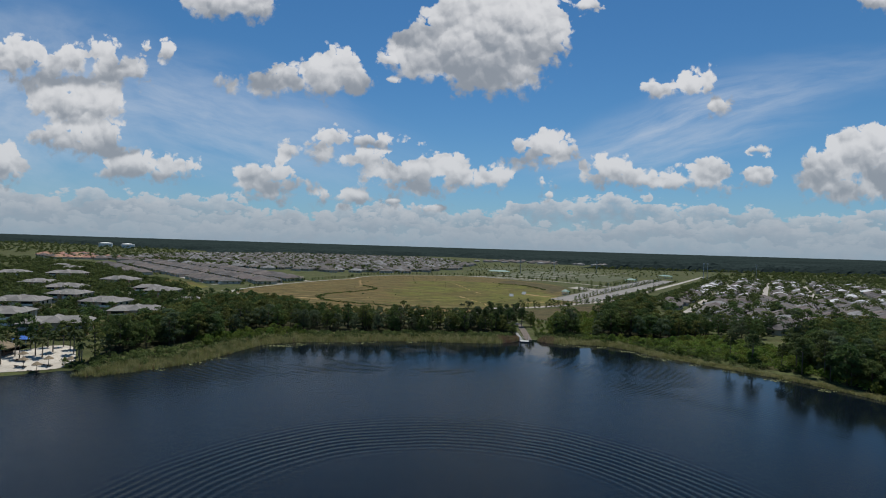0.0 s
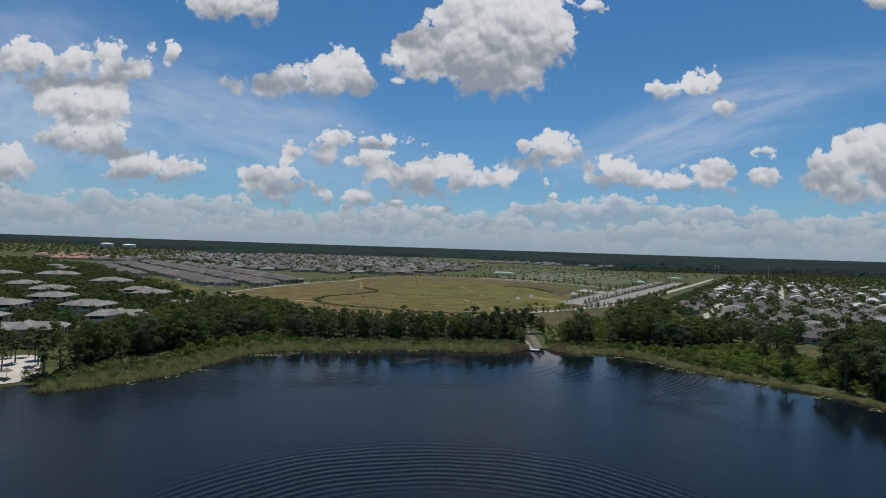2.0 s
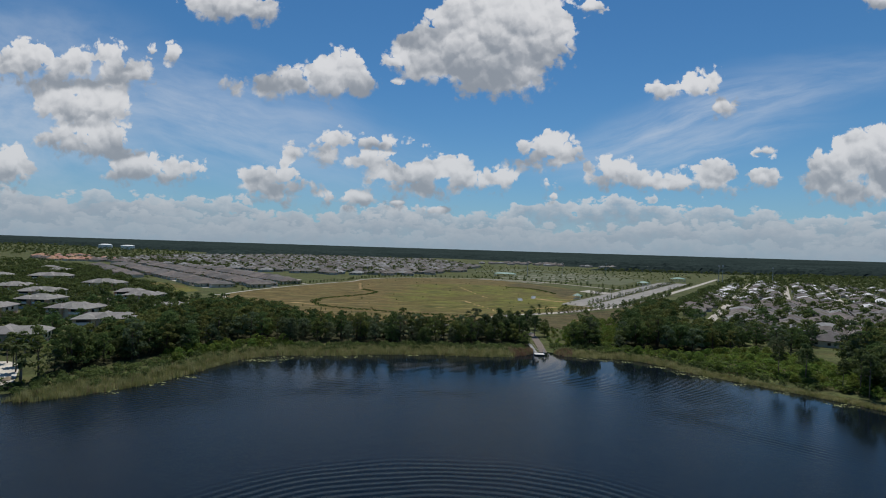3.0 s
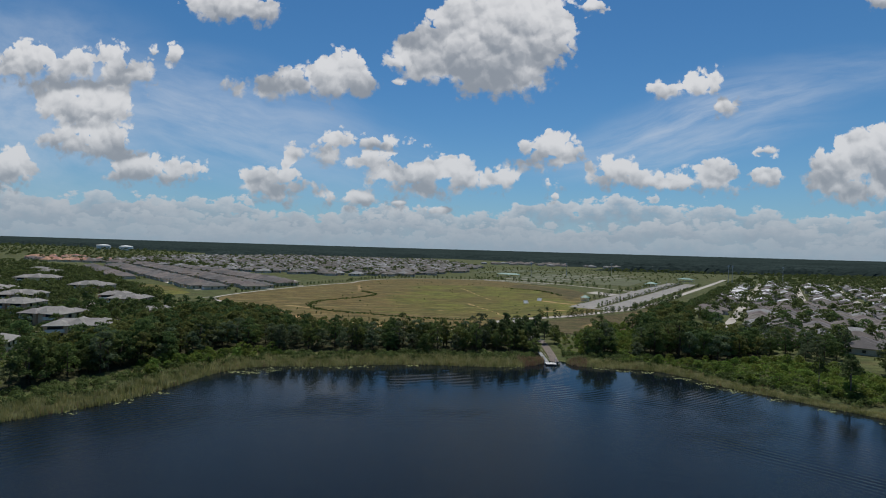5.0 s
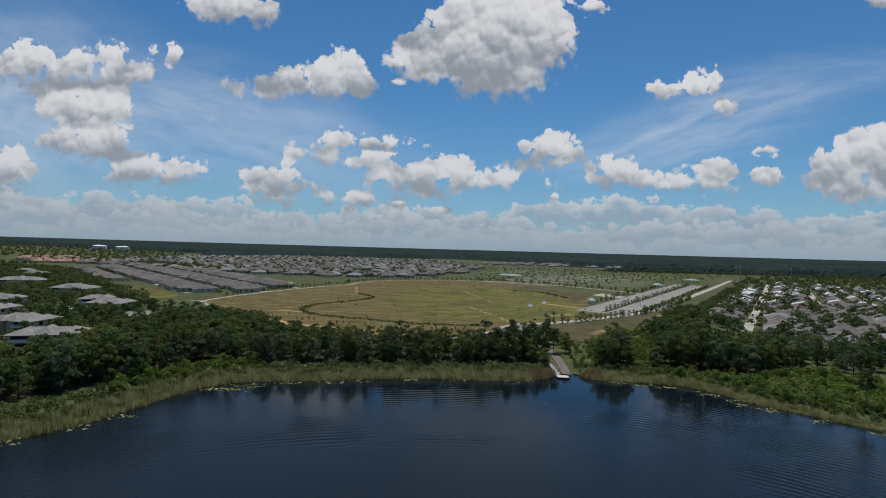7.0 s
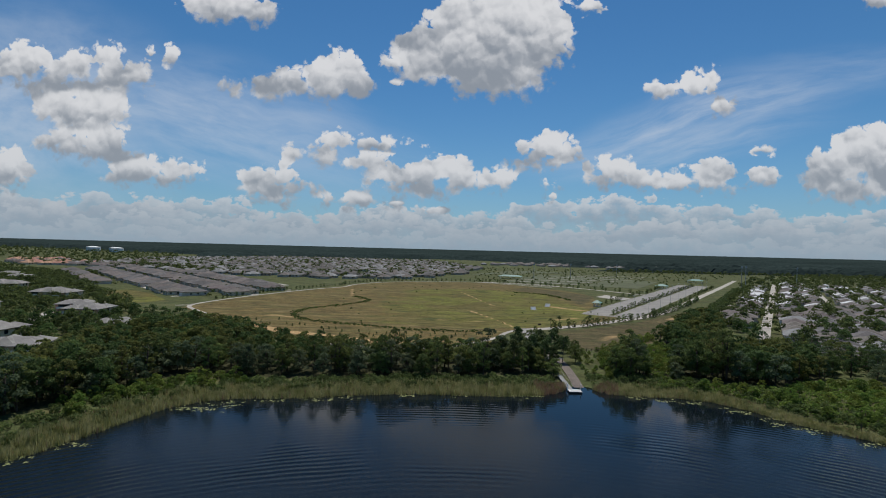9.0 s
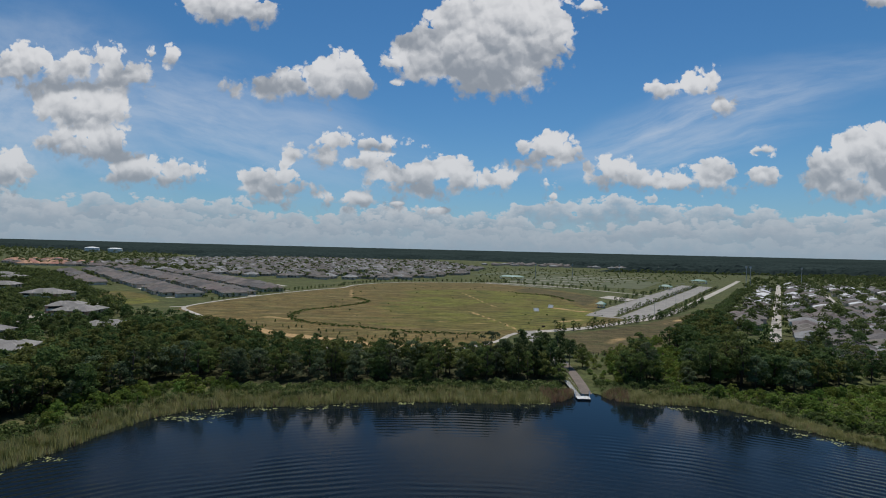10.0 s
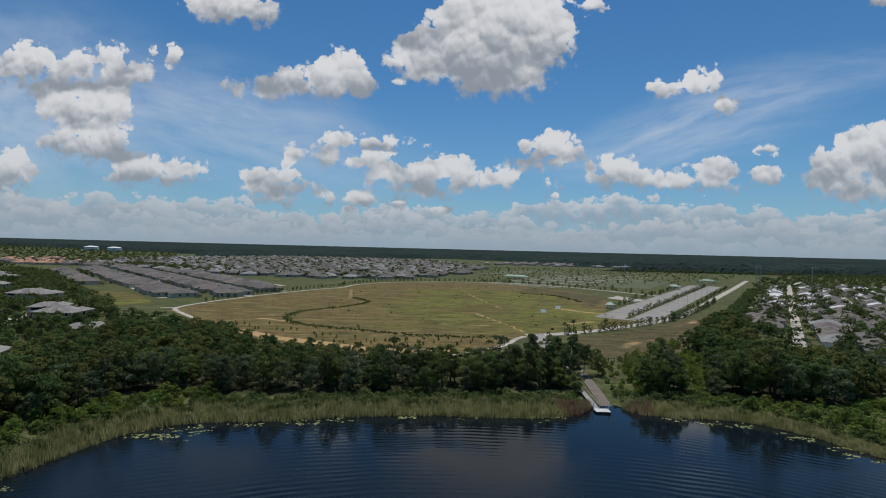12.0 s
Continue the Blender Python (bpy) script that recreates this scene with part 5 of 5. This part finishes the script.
estate = Estate()
rh = random.Random(91)
turn_u = math.degrees(math.atan2(0.850, 0.527))
street0 = (152, 336)
far_right = []
for row_i in range(13):
    v0 = row_i * 41.0
    start, end = (0, -52, -70)[row_i] if row_i < 3 else -40 - 14 * row_i, 560 - 6 * row_i
    head = start if row_i == 0 else 196 + 4 * (row_i % 3)
    road("street", [along(street0, head - 6, v0), along(street0, end, v0)], 5.0, CONCRETE, "pale concrete street between houses", "street", 0.045, 30.0)
    u = start + 4
    while u < end - 10:
        for side in (-1, 0, 1) if row_i and u < 180 else (-1, 1):
            if rh.random() < 0.06:
                continue
            x, y = along(street0, u + rh.uniform(-2, 2), v0 + side * (12.4 + (1.6 if row_i and u < 180 else 0) + rh.uniform(-1.8, 1.8)))
            if any(inside(np.array(x), np.array(y), w) for w in (WOOD_RIGHT, WOOD_EAST)) or distance(np.array(x), np.array(y), FRONT) < 48 or (row_i == 0 and side < 0 and not 30 < u < 420) or abs(x) / (y + 8) > 0.98:
                continue
            k = rh.choice((0, 0, 0, 1, 1, 1, 1, 2) if u < 170 else (0, 1, 1, 2, 3, 3))
            turn = turn_u + (90 if side > 0 else -90) + 180 + rh.choice((0, 0, 90)) + rh.uniform(-5, 5)
            d = math.hypot(x - 0, y - 100)
            if d < 470 and estate.count < 180:
                estate.put(right_kinds, k, x, y, turn, True)
            else:
                far_right.append((k, x, y, turn))
        u += 16.5


def far_houses(name, places, sizes, mats, walls_m, label):
    """Distant houses too small to pick apart: walls, roofs and dark openings in one group."""
    root = tagged(thing(name, (0, 0, 0), label, "houses"), kind="stuff")
    walls, glass = Geo(), Geo()
    roofs = [Geo() for _ in mats]
    kinds = []
    for i, (w, d) in enumerate(sizes):
        a, b, c, _, _ = house_parts(800 + i, w, d)
        q = Geo()
        for g in c[:5]:
            q.merge(g)
        kinds.append((a, b, q))
    for k, x, y, turn in places:
        a, b, q = kinds[k % len(kinds)]
        m = pose(x, y, ground_z(x, y), 0, 0, turn)
        walls.merge(a, m)
        roofs[k % len(mats)].merge(b, m)
        glass.merge(q, m)
    for n, g, mt in [("walls", walls, walls_m), ("openings", glass, GLASS)] + [("roofs", r, mt) for r, mt in zip(roofs, mats)]:
        if g.n:
            part(n, g, mt, root)["kind"] = "stuff"


far_houses("far_house_rows", far_right, [(12, 14), (12, 14), (11.5, 15), (11, 14)], [ROOF, ROOF_BROWN, ROOF_PALE, ROOF_WHITE], STUCCO, "distant rows of low houses with grey, brown and white roofs")

# villas in rows beyond the field
GREY_LAND = [(-460, 690), (-310, 528), (-278, 524), (-250, 505), (-192, 446), (-172, 455), (-136, 523), (-205, 622), (-290, 715), (-440, 820)]
P, Q = Vector((-0.66, 0.75)), Vector((0.75, 0.66))
far_grey = []
for i in range(11):
    for j in range(-2, 40):
        base = Vector((-196, 448)) + P * (j * 16.4 + rh.uniform(-1.5, 1.5) + 5 * (i % 3)) + Q * (i * 19.0 + (7 if i % 2 else 0) - 16 + rh.uniform(-2, 2))
        x, y = base
        if not inside(np.array(x), np.array(y), GREY_LAND):
            continue
        if rh.random() < 0.1:
            continue
        turn = math.degrees(math.atan2(P.y, P.x)) + (0 if i % 2 else 180) + rh.uniform(-4, 4)
        k = rh.randrange(2)
        if math.hypot(x, y - 100) < 480:
            estate.put(grey_kinds, k, x, y, turn, True)
        else:
            far_grey.append((k, x, y, turn))
    if i % 2 == 0 and i < 7:
        a, b = Vector((-196, 448)) + Q * (i * 19.0 + 23 - 16), Vector((-196, 448)) + Q * (i * 19.0 + 23 - 16) + P * (max(60, 250 - 26 * i))
        road("street", [tuple(a + P * (16 + 9 * i)), tuple(b)], 6.0, CONCRETE, "pale street between the villas", "street", 0.045, 30.0)
far_houses("far_villas", far_grey, [(11.5, 15), (12.5, 14)], [ROOF, ROOF_BROWN], STUCCO, "distant rows of villas with dark grey roofs")

# the wide belt of houses behind
belt = []
FAR_BELT = [(-560, 860), (-250, 715), (-150, 690), (-55, 715), (20, 850), (70, 1100), (-40, 1500), (-420, 1500), (-620, 1200)]
for x, y in scatter(FAR_BELT, 19.0, 95):
    if rh.random() < 0.85:
        belt.append((rh.randrange(5), x, y, 90 * rh.randrange(4) + rh.uniform(-20, 20)))
far_houses("far_house_belt", belt, [(13, 15), (14, 13), (12, 16), (15, 14), (13, 13)], [ROOF, ROOF_BROWN, ROOF, ROOF_PALE, ROOF_BROWN], STUCCO, "wide belt of distant houses with grey and brown roofs")
clay = [(rh.randrange(3), x, y, 90 * rh.randrange(4)) for x, y in scatter([(-760, 975), (-600, 830), (-470, 820), (-440, 850), (-600, 960), (-700, 1040)], 27.0, 96)]
far_houses("far_clay_houses", clay, [(14, 15), (15, 14), (14, 16)], [ROOF_CLAY, ROOF_CLAY, ROOF_BROWN], STUCCO, "distant houses with orange clay tile roofs")
more = [(rh.randrange(4), x, y, 90 * rh.randrange(4)) for x, y in scatter([(60, 1330), (180, 1480), (700, 1500), (900, 1250), (560, 1230)], 34.0, 97)]
far_houses("far_hamlet", more, [(13, 15), (14, 13), (12, 16), (15, 14)], [ROOF_PALE, ROOF_BROWN, ROOF, ROOF_BROWN], STUCCO, "scattered pale houses among distant trees")


def apartment(x, y, turn, w, d, floors=2):
    """A resort building: hipped tile roofs, balconies on the long sides."""
    root = thing("apartment_building", (x, y, LAND), "two-storey peach and cream building with grey-beige tile hip roofs", "building", "resort buildings", turn)
    h = 2.55 * floors + 0.1
    part("wall", Geo().box(-w / 2, w / 2, -d / 2, d / 2, -0.4, h), STUCCO, root)
    part("lower_wall", Geo().box(-w / 2 - .05, w / 2 + .05, -d / 2 - .05, d / 2 + .05, -0.4, 2.4), STUCCO_PEACH, root, "peach stucco ground floor")
    part("roof", Geo().hip(-w / 2, w / 2, -d / 2, d / 2, h, d * 0.21, 0.9), ROOF_TILE, root)
    part("roof", Geo().hip(-w * .14, w * .14, -d / 2 - 1.2, d / 2 + 1.2, h + .02, min(d * 0.26, w * 0.11), 0.8), ROOF_TILE, root)
    part("stair_tower", Geo().box(-w * .14, w * .14, -d / 2 - 1.2, d / 2 + 1.2, -.4, h - .01), STUCCO, root)
    for s in (-1, 1):
        part("roof", Geo().hip(s * w * .34 - 3.2, s * w * .34 + 3.2, d / 2 - 5, d / 2 + 2.2, h + .03, 1.6, 0.7), ROOF_TILE, root)
        part("bay", Geo().box(s * w * .34 - 3.2, s * w * .34 + 3.2, d / 2 + .06, d / 2 + 2.2, -.4, h - .006), STUCCO, root)
    for s in (-1, 1):
        part("roof", Geo().hip(s * w * .3 - 4, s * w * .3 + 4, -d / 2 - 2.4, -d / 2 + 5, h + .01, 1.8, 0.7), ROOF_TILE, root)
        part("bay", Geo().box(s * w * .3 - 4, s * w * .3 + 4, -d / 2 - 2.4, -d / 2 - .06, -.4, h - .005), STUCCO_PEACH, root)
    n = max(4, int(w / 4.5))
    for f in range(floors):
        z = 0.6 + 2.55 * f
        for k in range(n):
            px = -w / 2 + (k + .5) * w / n
            for s in (-1, 1):
                if s < 0 and abs(abs(px) - w * .3) < 5:
                    continue
                py = s * (d / 2 + .085)
                part("window", Geo().box(px - .9, px + .9, py - .03, py + .03, z, z + 1.7), GLASS, root)
        for s in (-1, 1):
            part("window", Geo().box(s * w * .3 - 2.6, s * w * .3 + 2.6, -d / 2 - 2.46, -d / 2 - 2.404, z, z + 1.8), GLASS, root)
            balcony = part("balcony", Geo().box(s * w * .3 - 3.2, s * w * .3 + 3.2, -d / 2 - 3.3, -d / 2 - 2.47, z - .45, z - .31), WHITE, root)
            part("railing", Geo().box(s * w * .3 - 3.2, s * w * .3 + 3.2, -d / 2 - 3.3, -d / 2 - 3.22, z - .305, z + .75), WHITE, balcony)
            for py in (-d * .2, d * .2):
                part("window", Geo().box(s * (w / 2 + .085) - .03, s * (w / 2 + .085) + .03, py - .8, py + .8, z, z + 1.5), GLASS, root)


for x, y, turn, w, d in ((-368, 459, 25, 27, 12), (-285, 378, 5, 18, 12), (-330, 471, 15, 34, 12), (-409, 575, 20, 20, 12), (-375, 544, 0, 16, 12), (-245, 349, 12, 24, 12), (-216, 311, 0, 18, 12),
                         (-215, 273, 12, 26, 12), (-189, 231, 10, 20, 12), (-151, 210, 22, 27, 10), (-175, 280, -6, 22, 12), (-252, 420, -8, 29, 13), (-180, 345, 0, 18, 12), (-199, 362, 20, 13, 10),
                         (-143, 251, 18, 24, 10)):
    apartment(x, y, turn, w * 0.86, d * 0.92)
apartment(-148, 318, -14, 16, 8.5, 1)
road("drive", [(-215, 420), (-218, 385), (-205, 345), (-196, 330)], 6.0, CONCRETE, "pale resort drive between trees", "drive", 0.05)

# water tanks on the rise far off
for x, y in ((-946, 1500), (-878, 1490)):
    tank = thing("water_tank", (x, y, ground_z(x, y) - 1), "large round white water tank with a domed roof", "water tank", "water tanks")
    part("shell", Geo().tube([(0, 0, 0), (0, 0, 11.5)], [17, 17], 40), WHITE, tank)
    part("dome", Geo().tube([(0, 0, 11.51), (0, 0, 13), (0, 0, 14)], [17.4, 11, 2], 40), WHITE, tank)

# trees between the houses
loose = []


def oak(x, y, s):
    if math.hypot(x, y - 60) < 330 and abs(x) < 0.95 * y:
        OAKS.put(x, y, s, LAND)
    else:
        loose.append((x, y))


for x, y in scatter([(132, 290), (150, 262), (200, 296), (420, 400), (620, 700), (420, 800), (330, 680), (158, 400)], 11.5, 101):
    if abs((Vector((x, y)) - Vector(street0)).dot(V) % 41 - 20.5) < 18.5 and rh.random() < .6:
        oak(x, y, rh.uniform(.6, 1.15))
for x, y in scatter([(150, 300), (200, 300), (290, 330), (330, 470), (230, 480), (165, 400)], 25.0, 103):
    OAKS.put(x, y, rh.uniform(.75, 1.1), LAND)
resort = [(-480, 640), (-400, 690), (-300, 520), (-205, 410), (-172, 372), (-132, 332), (-126, 314), (-127, 262), (-124, 215), (-138, 196), (-260, 260), (-420, 420)]
taken = [(-368, 459, 18), (-285, 378, 14), (-330, 471, 22), (-245, 349, 17), (-216, 311, 14), (-215, 273, 18), (-189, 231, 14), (-151, 208, 19), (-175, 280, 15), (-252, 420, 20), (-180, 345, 14), (-199, 362, 11), (-143, 251, 16), (-148, 318, 11)]
for x, y in ((-158, 192), (-152, 196), (-146, 198), (-141, 200), (-136, 203), (-163, 190), (-132, 208), (-128, 200), (-168, 196), (-172, 206)):
    OAKS.put(x, y, .95, LAND)
for x, y in scatter(resort, 8.0, 102):
    if all(math.hypot(x - a, y - b) > r * 0.95 for a, b, r in taken) and distance(np.array(x), np.array(y), [(-215, 420), (-218, 385), (-205, 345), (-196, 330)]) > 5:
        oak(x, y, rh.uniform(.6, 1.0))


def far_trees():
    rnd = np.random.RandomState(111)
    pts = []
    for poly, gap, seed in ((FAR_BELT, 23.0, 1), (GREY_LAND, 25.0, 2), ([(-1300, 1000), (-700, 1000), (-560, 900), (-480, 1000), (-700, 1500), (-1300, 1600)], 24.0, 4), ([(-740, 960), (-600, 840), (-470, 830), (-440, 850), (-600, 950), (-690, 1030)], 22.0, 8), ([(300, 1060), (1500, 1060), (1500, 1120), (300, 1125)], 15.0, 9),
                            ([(330, 690), (420, 800), (640, 720), (900, 900), (700, 1100), (460, 900)], 16.0, 5), ([(-480, 850), (-300, 730), (-280, 750), (-460, 900)], 9.0, 6), ([(-900, 640), (-560, 560), (-460, 700), (-620, 800)], 14.0, 7)):
        pts += scatter(poly, gap, 120 + seed)
    blobs = []
    park = scatter([(30, 700), (130, 640), (330, 800), (500, 1000), (300, 1150), (60, 1150)], 22.0, 123)
    dots = []
    for x, y in park:
        for _ in range(3):
            dots.append((x + rnd.normal(0, .5), y + rnd.normal(0, .5), LAND + rnd.uniform(.8, 2.6), rnd.uniform(.7, 1.3)))
    for x, y in pts + loose:
        s = rnd.uniform(2.0, 3.9) * (0.6 if inside(np.array(x), np.array(y), GREY_LAND) else 1.0)
        z = ground_z(x, y)
        for _ in range(4):
            blobs.append((x + rnd.normal(0, s * .5), y + rnd.normal(0, s * .5), z + s * rnd.uniform(.5, 1.7), s * rnd.uniform(.5, .9)))
    near = [q for q in blobs if q[1] < 620]
    away = [q for q in blobs if q[1] >= 620]
    g = Geo().add(*clumps(rnd, near, 5.5, 0.66)).add(*clumps(rnd, away, 1.9, 1.0)).add(*clumps(rnd, dots, 8.0, 0.55))
    structure("far_trees", g, LEAF, "distant dark green trees between houses and fields", "trees", kind="stuff")


far_trees()


def forest():
    """The closed canopy of the distant woods, out to the horizon; its colour includes blue haze."""
    rnd = np.random.RandomState(131)
    g = Geo()
    y = 1120.0
    rows = []
    while y < 4890:
        rows.append(y)
        y += max(9.0, y * y / 60000.0 * 0.45)
    rows = np.array(rows)
    nx = 420
    k = np.linspace(-1, 1, nx)
    gx = rows[:, None] * 1.25 * k[None, :]
    gy = rows[:, None] + rnd.uniform(-3, 3, gx.shape)
    p = np.stack([gx / 26, gy / 26, np.zeros_like(gx)], -1)
    lump = (lattice_noise(p, 7) * 5 + lattice_noise(p * 3.1, 8) * 4) * np.clip(1.4 - gy / 2600, 0.25, 1) + 2.0
    base = land_height(gx, np.minimum(gy, 4980))
    open_land = lattice_noise(np.stack([gx / 420, gy / 700, np.zeros_like(gx)], -1), 9)
    gone = np.zeros(gx.shape, dtype=bool)
    for poly in (FAR_BELT, [(-1300, 1000), (-700, 1000), (-560, 900), (-480, 1000), (-660, 1560), (-1300, 1650)], [(60, 1120), (260, 1120), (420, 1180), (900, 1230), (760, 1380), (300, 1330), (60, 1300)]):
        gone |= inside(gx, gy, poly)
    gone |= (open_land > 0.70) & (gy < 3400)
    there = 1.0 - gone.astype(float)
    for _ in range(5):
        pad = np.pad(there, 1, mode="edge")
        there = (pad[1:-1, 1:-1] * 2 + pad[:-2, 1:-1] + pad[2:, 1:-1] + pad[1:-1, :-2] + pad[1:-1, 2:]) / 6
    there[:4] *= np.array([0.0, 0.35, 0.65, 0.85])[:, None]
    z = base - 3 + (9 + lump) * np.clip(there * 1.3, 0, 1)
    n = len(rows)
    idx = np.arange(n * nx).reshape(n, nx)
    quads = np.stack([idx[:-1, :-1], idx[:-1, 1:], idx[1:, 1:], idx[1:, :-1]], -1).reshape(-1, 4)
    g.add(np.stack([gx, gy, z], -1).reshape(-1, 3), quads)
    structure("forest", g, HAZED_FOREST, "dark green forest reaching to the horizon, its colour tinted blue for haze", "forest", kind="stuff")


forest()

# ---- the resort beach ----
beach_poly = smooth_line([(-175, 150), (-146, 151), (-127, 158), (-116, 166), (-120, 176), (-129, 187), (-136, 187), (-140, 178), (-158, 170), (-178, 168)], 3.0)
g = Geo()
bv = np.array(beach_poly)
bz = np.maximum(land_height(bv[:, 0], bv[:, 1]), 0.0)
n = len(bv)
cx, cy = bv.mean(0)
rings = [np.stack([cx + (bv[:, 0] - cx) * k, cy + (bv[:, 1] - cy) * k], -1) for k in (1.0, .8, .6, .4, .2)]
vs, fs = [], []
for r in rings:
    z = np.maximum(land_height(r[:, 0], r[:, 1]), -0.1) + 0.12
    vs += np.column_stack([r, z]).tolist()
for k in range(4):
    fs += [(k * n + i, k * n + (i + 1) % n, (k + 1) * n + (i + 1) % n, (k + 1) * n + i) for i in range(n)]
vs.append((cx, cy, float(land_height(np.array([cx]), np.array([cy]))[0]) + .12))
fs += [(4 * n + i, 4 * n + (i + 1) % n, 5 * n) for i in range(n)]
structure("beach", g.add(vs, fs), BEACH, "pale sandy beach of the resort by the lake", "beach", True)


def thatched_umbrella():
    root = thing("beach_umbrella", (0, 0, -400), "round thatched beach umbrella on a wooden post", "umbrella", "thatched umbrellas")
    part("pole", Geo().tube([(0, 0, -.3), (0, 0, 2.3)], [.07, .06], 8), BARK, root)
    part("canopy", Geo().tube([(0, 0, 1.95), (0, 0, 2.05), (0, 0, 2.45), (0, 0, 2.95)], [1.4, 1.36, .75, .06], 14), THATCH, root)
    return root


def lounger():
    root = thing("sun_lounger", (0, 0, -400), "dark sun lounger on the sand", "lounger", "sun loungers")
    part("mattress", Geo().box(-.32, .32, -.9, .5, .3, .38), BARK, root)
    back = Geo().add([(-.32, .5, .3), (.32, .5, .3), (.32, 1.0, .75), (-.32, 1.0, .75), (-.32, .5, .38), (.32, .5, .38), (.32, .96, .82), (-.32, .96, .82)], [(3, 2, 1, 0), (4, 5, 6, 7), (0, 1, 5, 4), (1, 2, 6, 5), (2, 3, 7, 6), (3, 0, 4, 7)])
    part("backrest", back, BARK, root)
    for sx in (-.28, .28):
        for sy in (-.8, .4):
            part("leg", Geo().box(sx - .03, sx + .03, sy - .03, sy + .03, 0, .3), BARK, root)
    return root


umb, bed = thatched_umbrella(), lounger()
spots = [(-121.5, 166), (-115.5, 167.5), (-121, 160.5), (-127, 163), (-134, 158), (-141, 157), (-131, 168)]
for i, (x, y) in enumerate(spots):
    m = pose(x, y, ground_z(x, y) + .12, 0, 0, 20 * i)
    if i == 0:
        umb.matrix_basis = m
    else:
        copy_thing(umb, m)
    for j, off in enumerate((-1.2, 1.2)):
        m = pose(x + off, y - 1.2, ground_z(x + off, y - 1.2) + .12, 0, 0, 10 * i + 170)
        if i == 0 and j == 0:
            bed.matrix_basis = m
        else:
            copy_thing(bed, m)
for x, y in ((-136, 171), (-133, 169), (-131, 173), (-128, 172), (-137, 166), (-134, 163), (-116, 172), (-119, 176), (-129, 178), (-140, 164), (-126, 182), (-114, 170), (-138, 180), (-135, 184), (-131, 186), (-124, 184), (-122, 178), (-143, 176), (-146, 170)):
    PALMS.put(x, y, 0.9)
pool = thing("swimming_pool", (-151, 177, 2.45), "turquoise swimming pool with a pale deck", "pool")
part("deck", Geo().box(-11, 10, -6, 8, -1.2, .05), CONCRETE, pool)
part("pool_water", Geo().box(-8, 5, -3.5, 4, -1, .075), POOL, pool, "clear turquoise water")
bar = thing("tiki_hut", (-141.5, 172, 2.2), "thatched beach bar hut on posts", "hut")
part("roof", Geo().hip(-3.4, 3.4, -2.6, 2.6, 2.7, 2.2, .8, .3), THATCH, bar)
part("counter", Geo().box(-2.6, 2.6, -1.9, 1.9, -.3, 1.1), BARK, bar)
for sx in (-3, 3):
    for sy in (-2.2, 2.2):
        part("post", Geo().box(sx - .1, sx + .1, sy - .1, sy + .1, -.3, 2.6), BARK, bar)
shade = thing("sun_canopy", (-146, 187, 2.4), "blue canvas sun canopy beside the pool", "canopy")
part("canopy", Geo().hip(-2.6, 2.6, -2, 2, 2.5, .9, .1, .06), BLUE, shade)
for sx in (-2.4, 2.4):
    for sy in (-1.8, 1.8):
        part("post", Geo().box(sx - .05, sx + .05, sy - .05, sy + .05, -.2, 2.44), WHITE, shade)
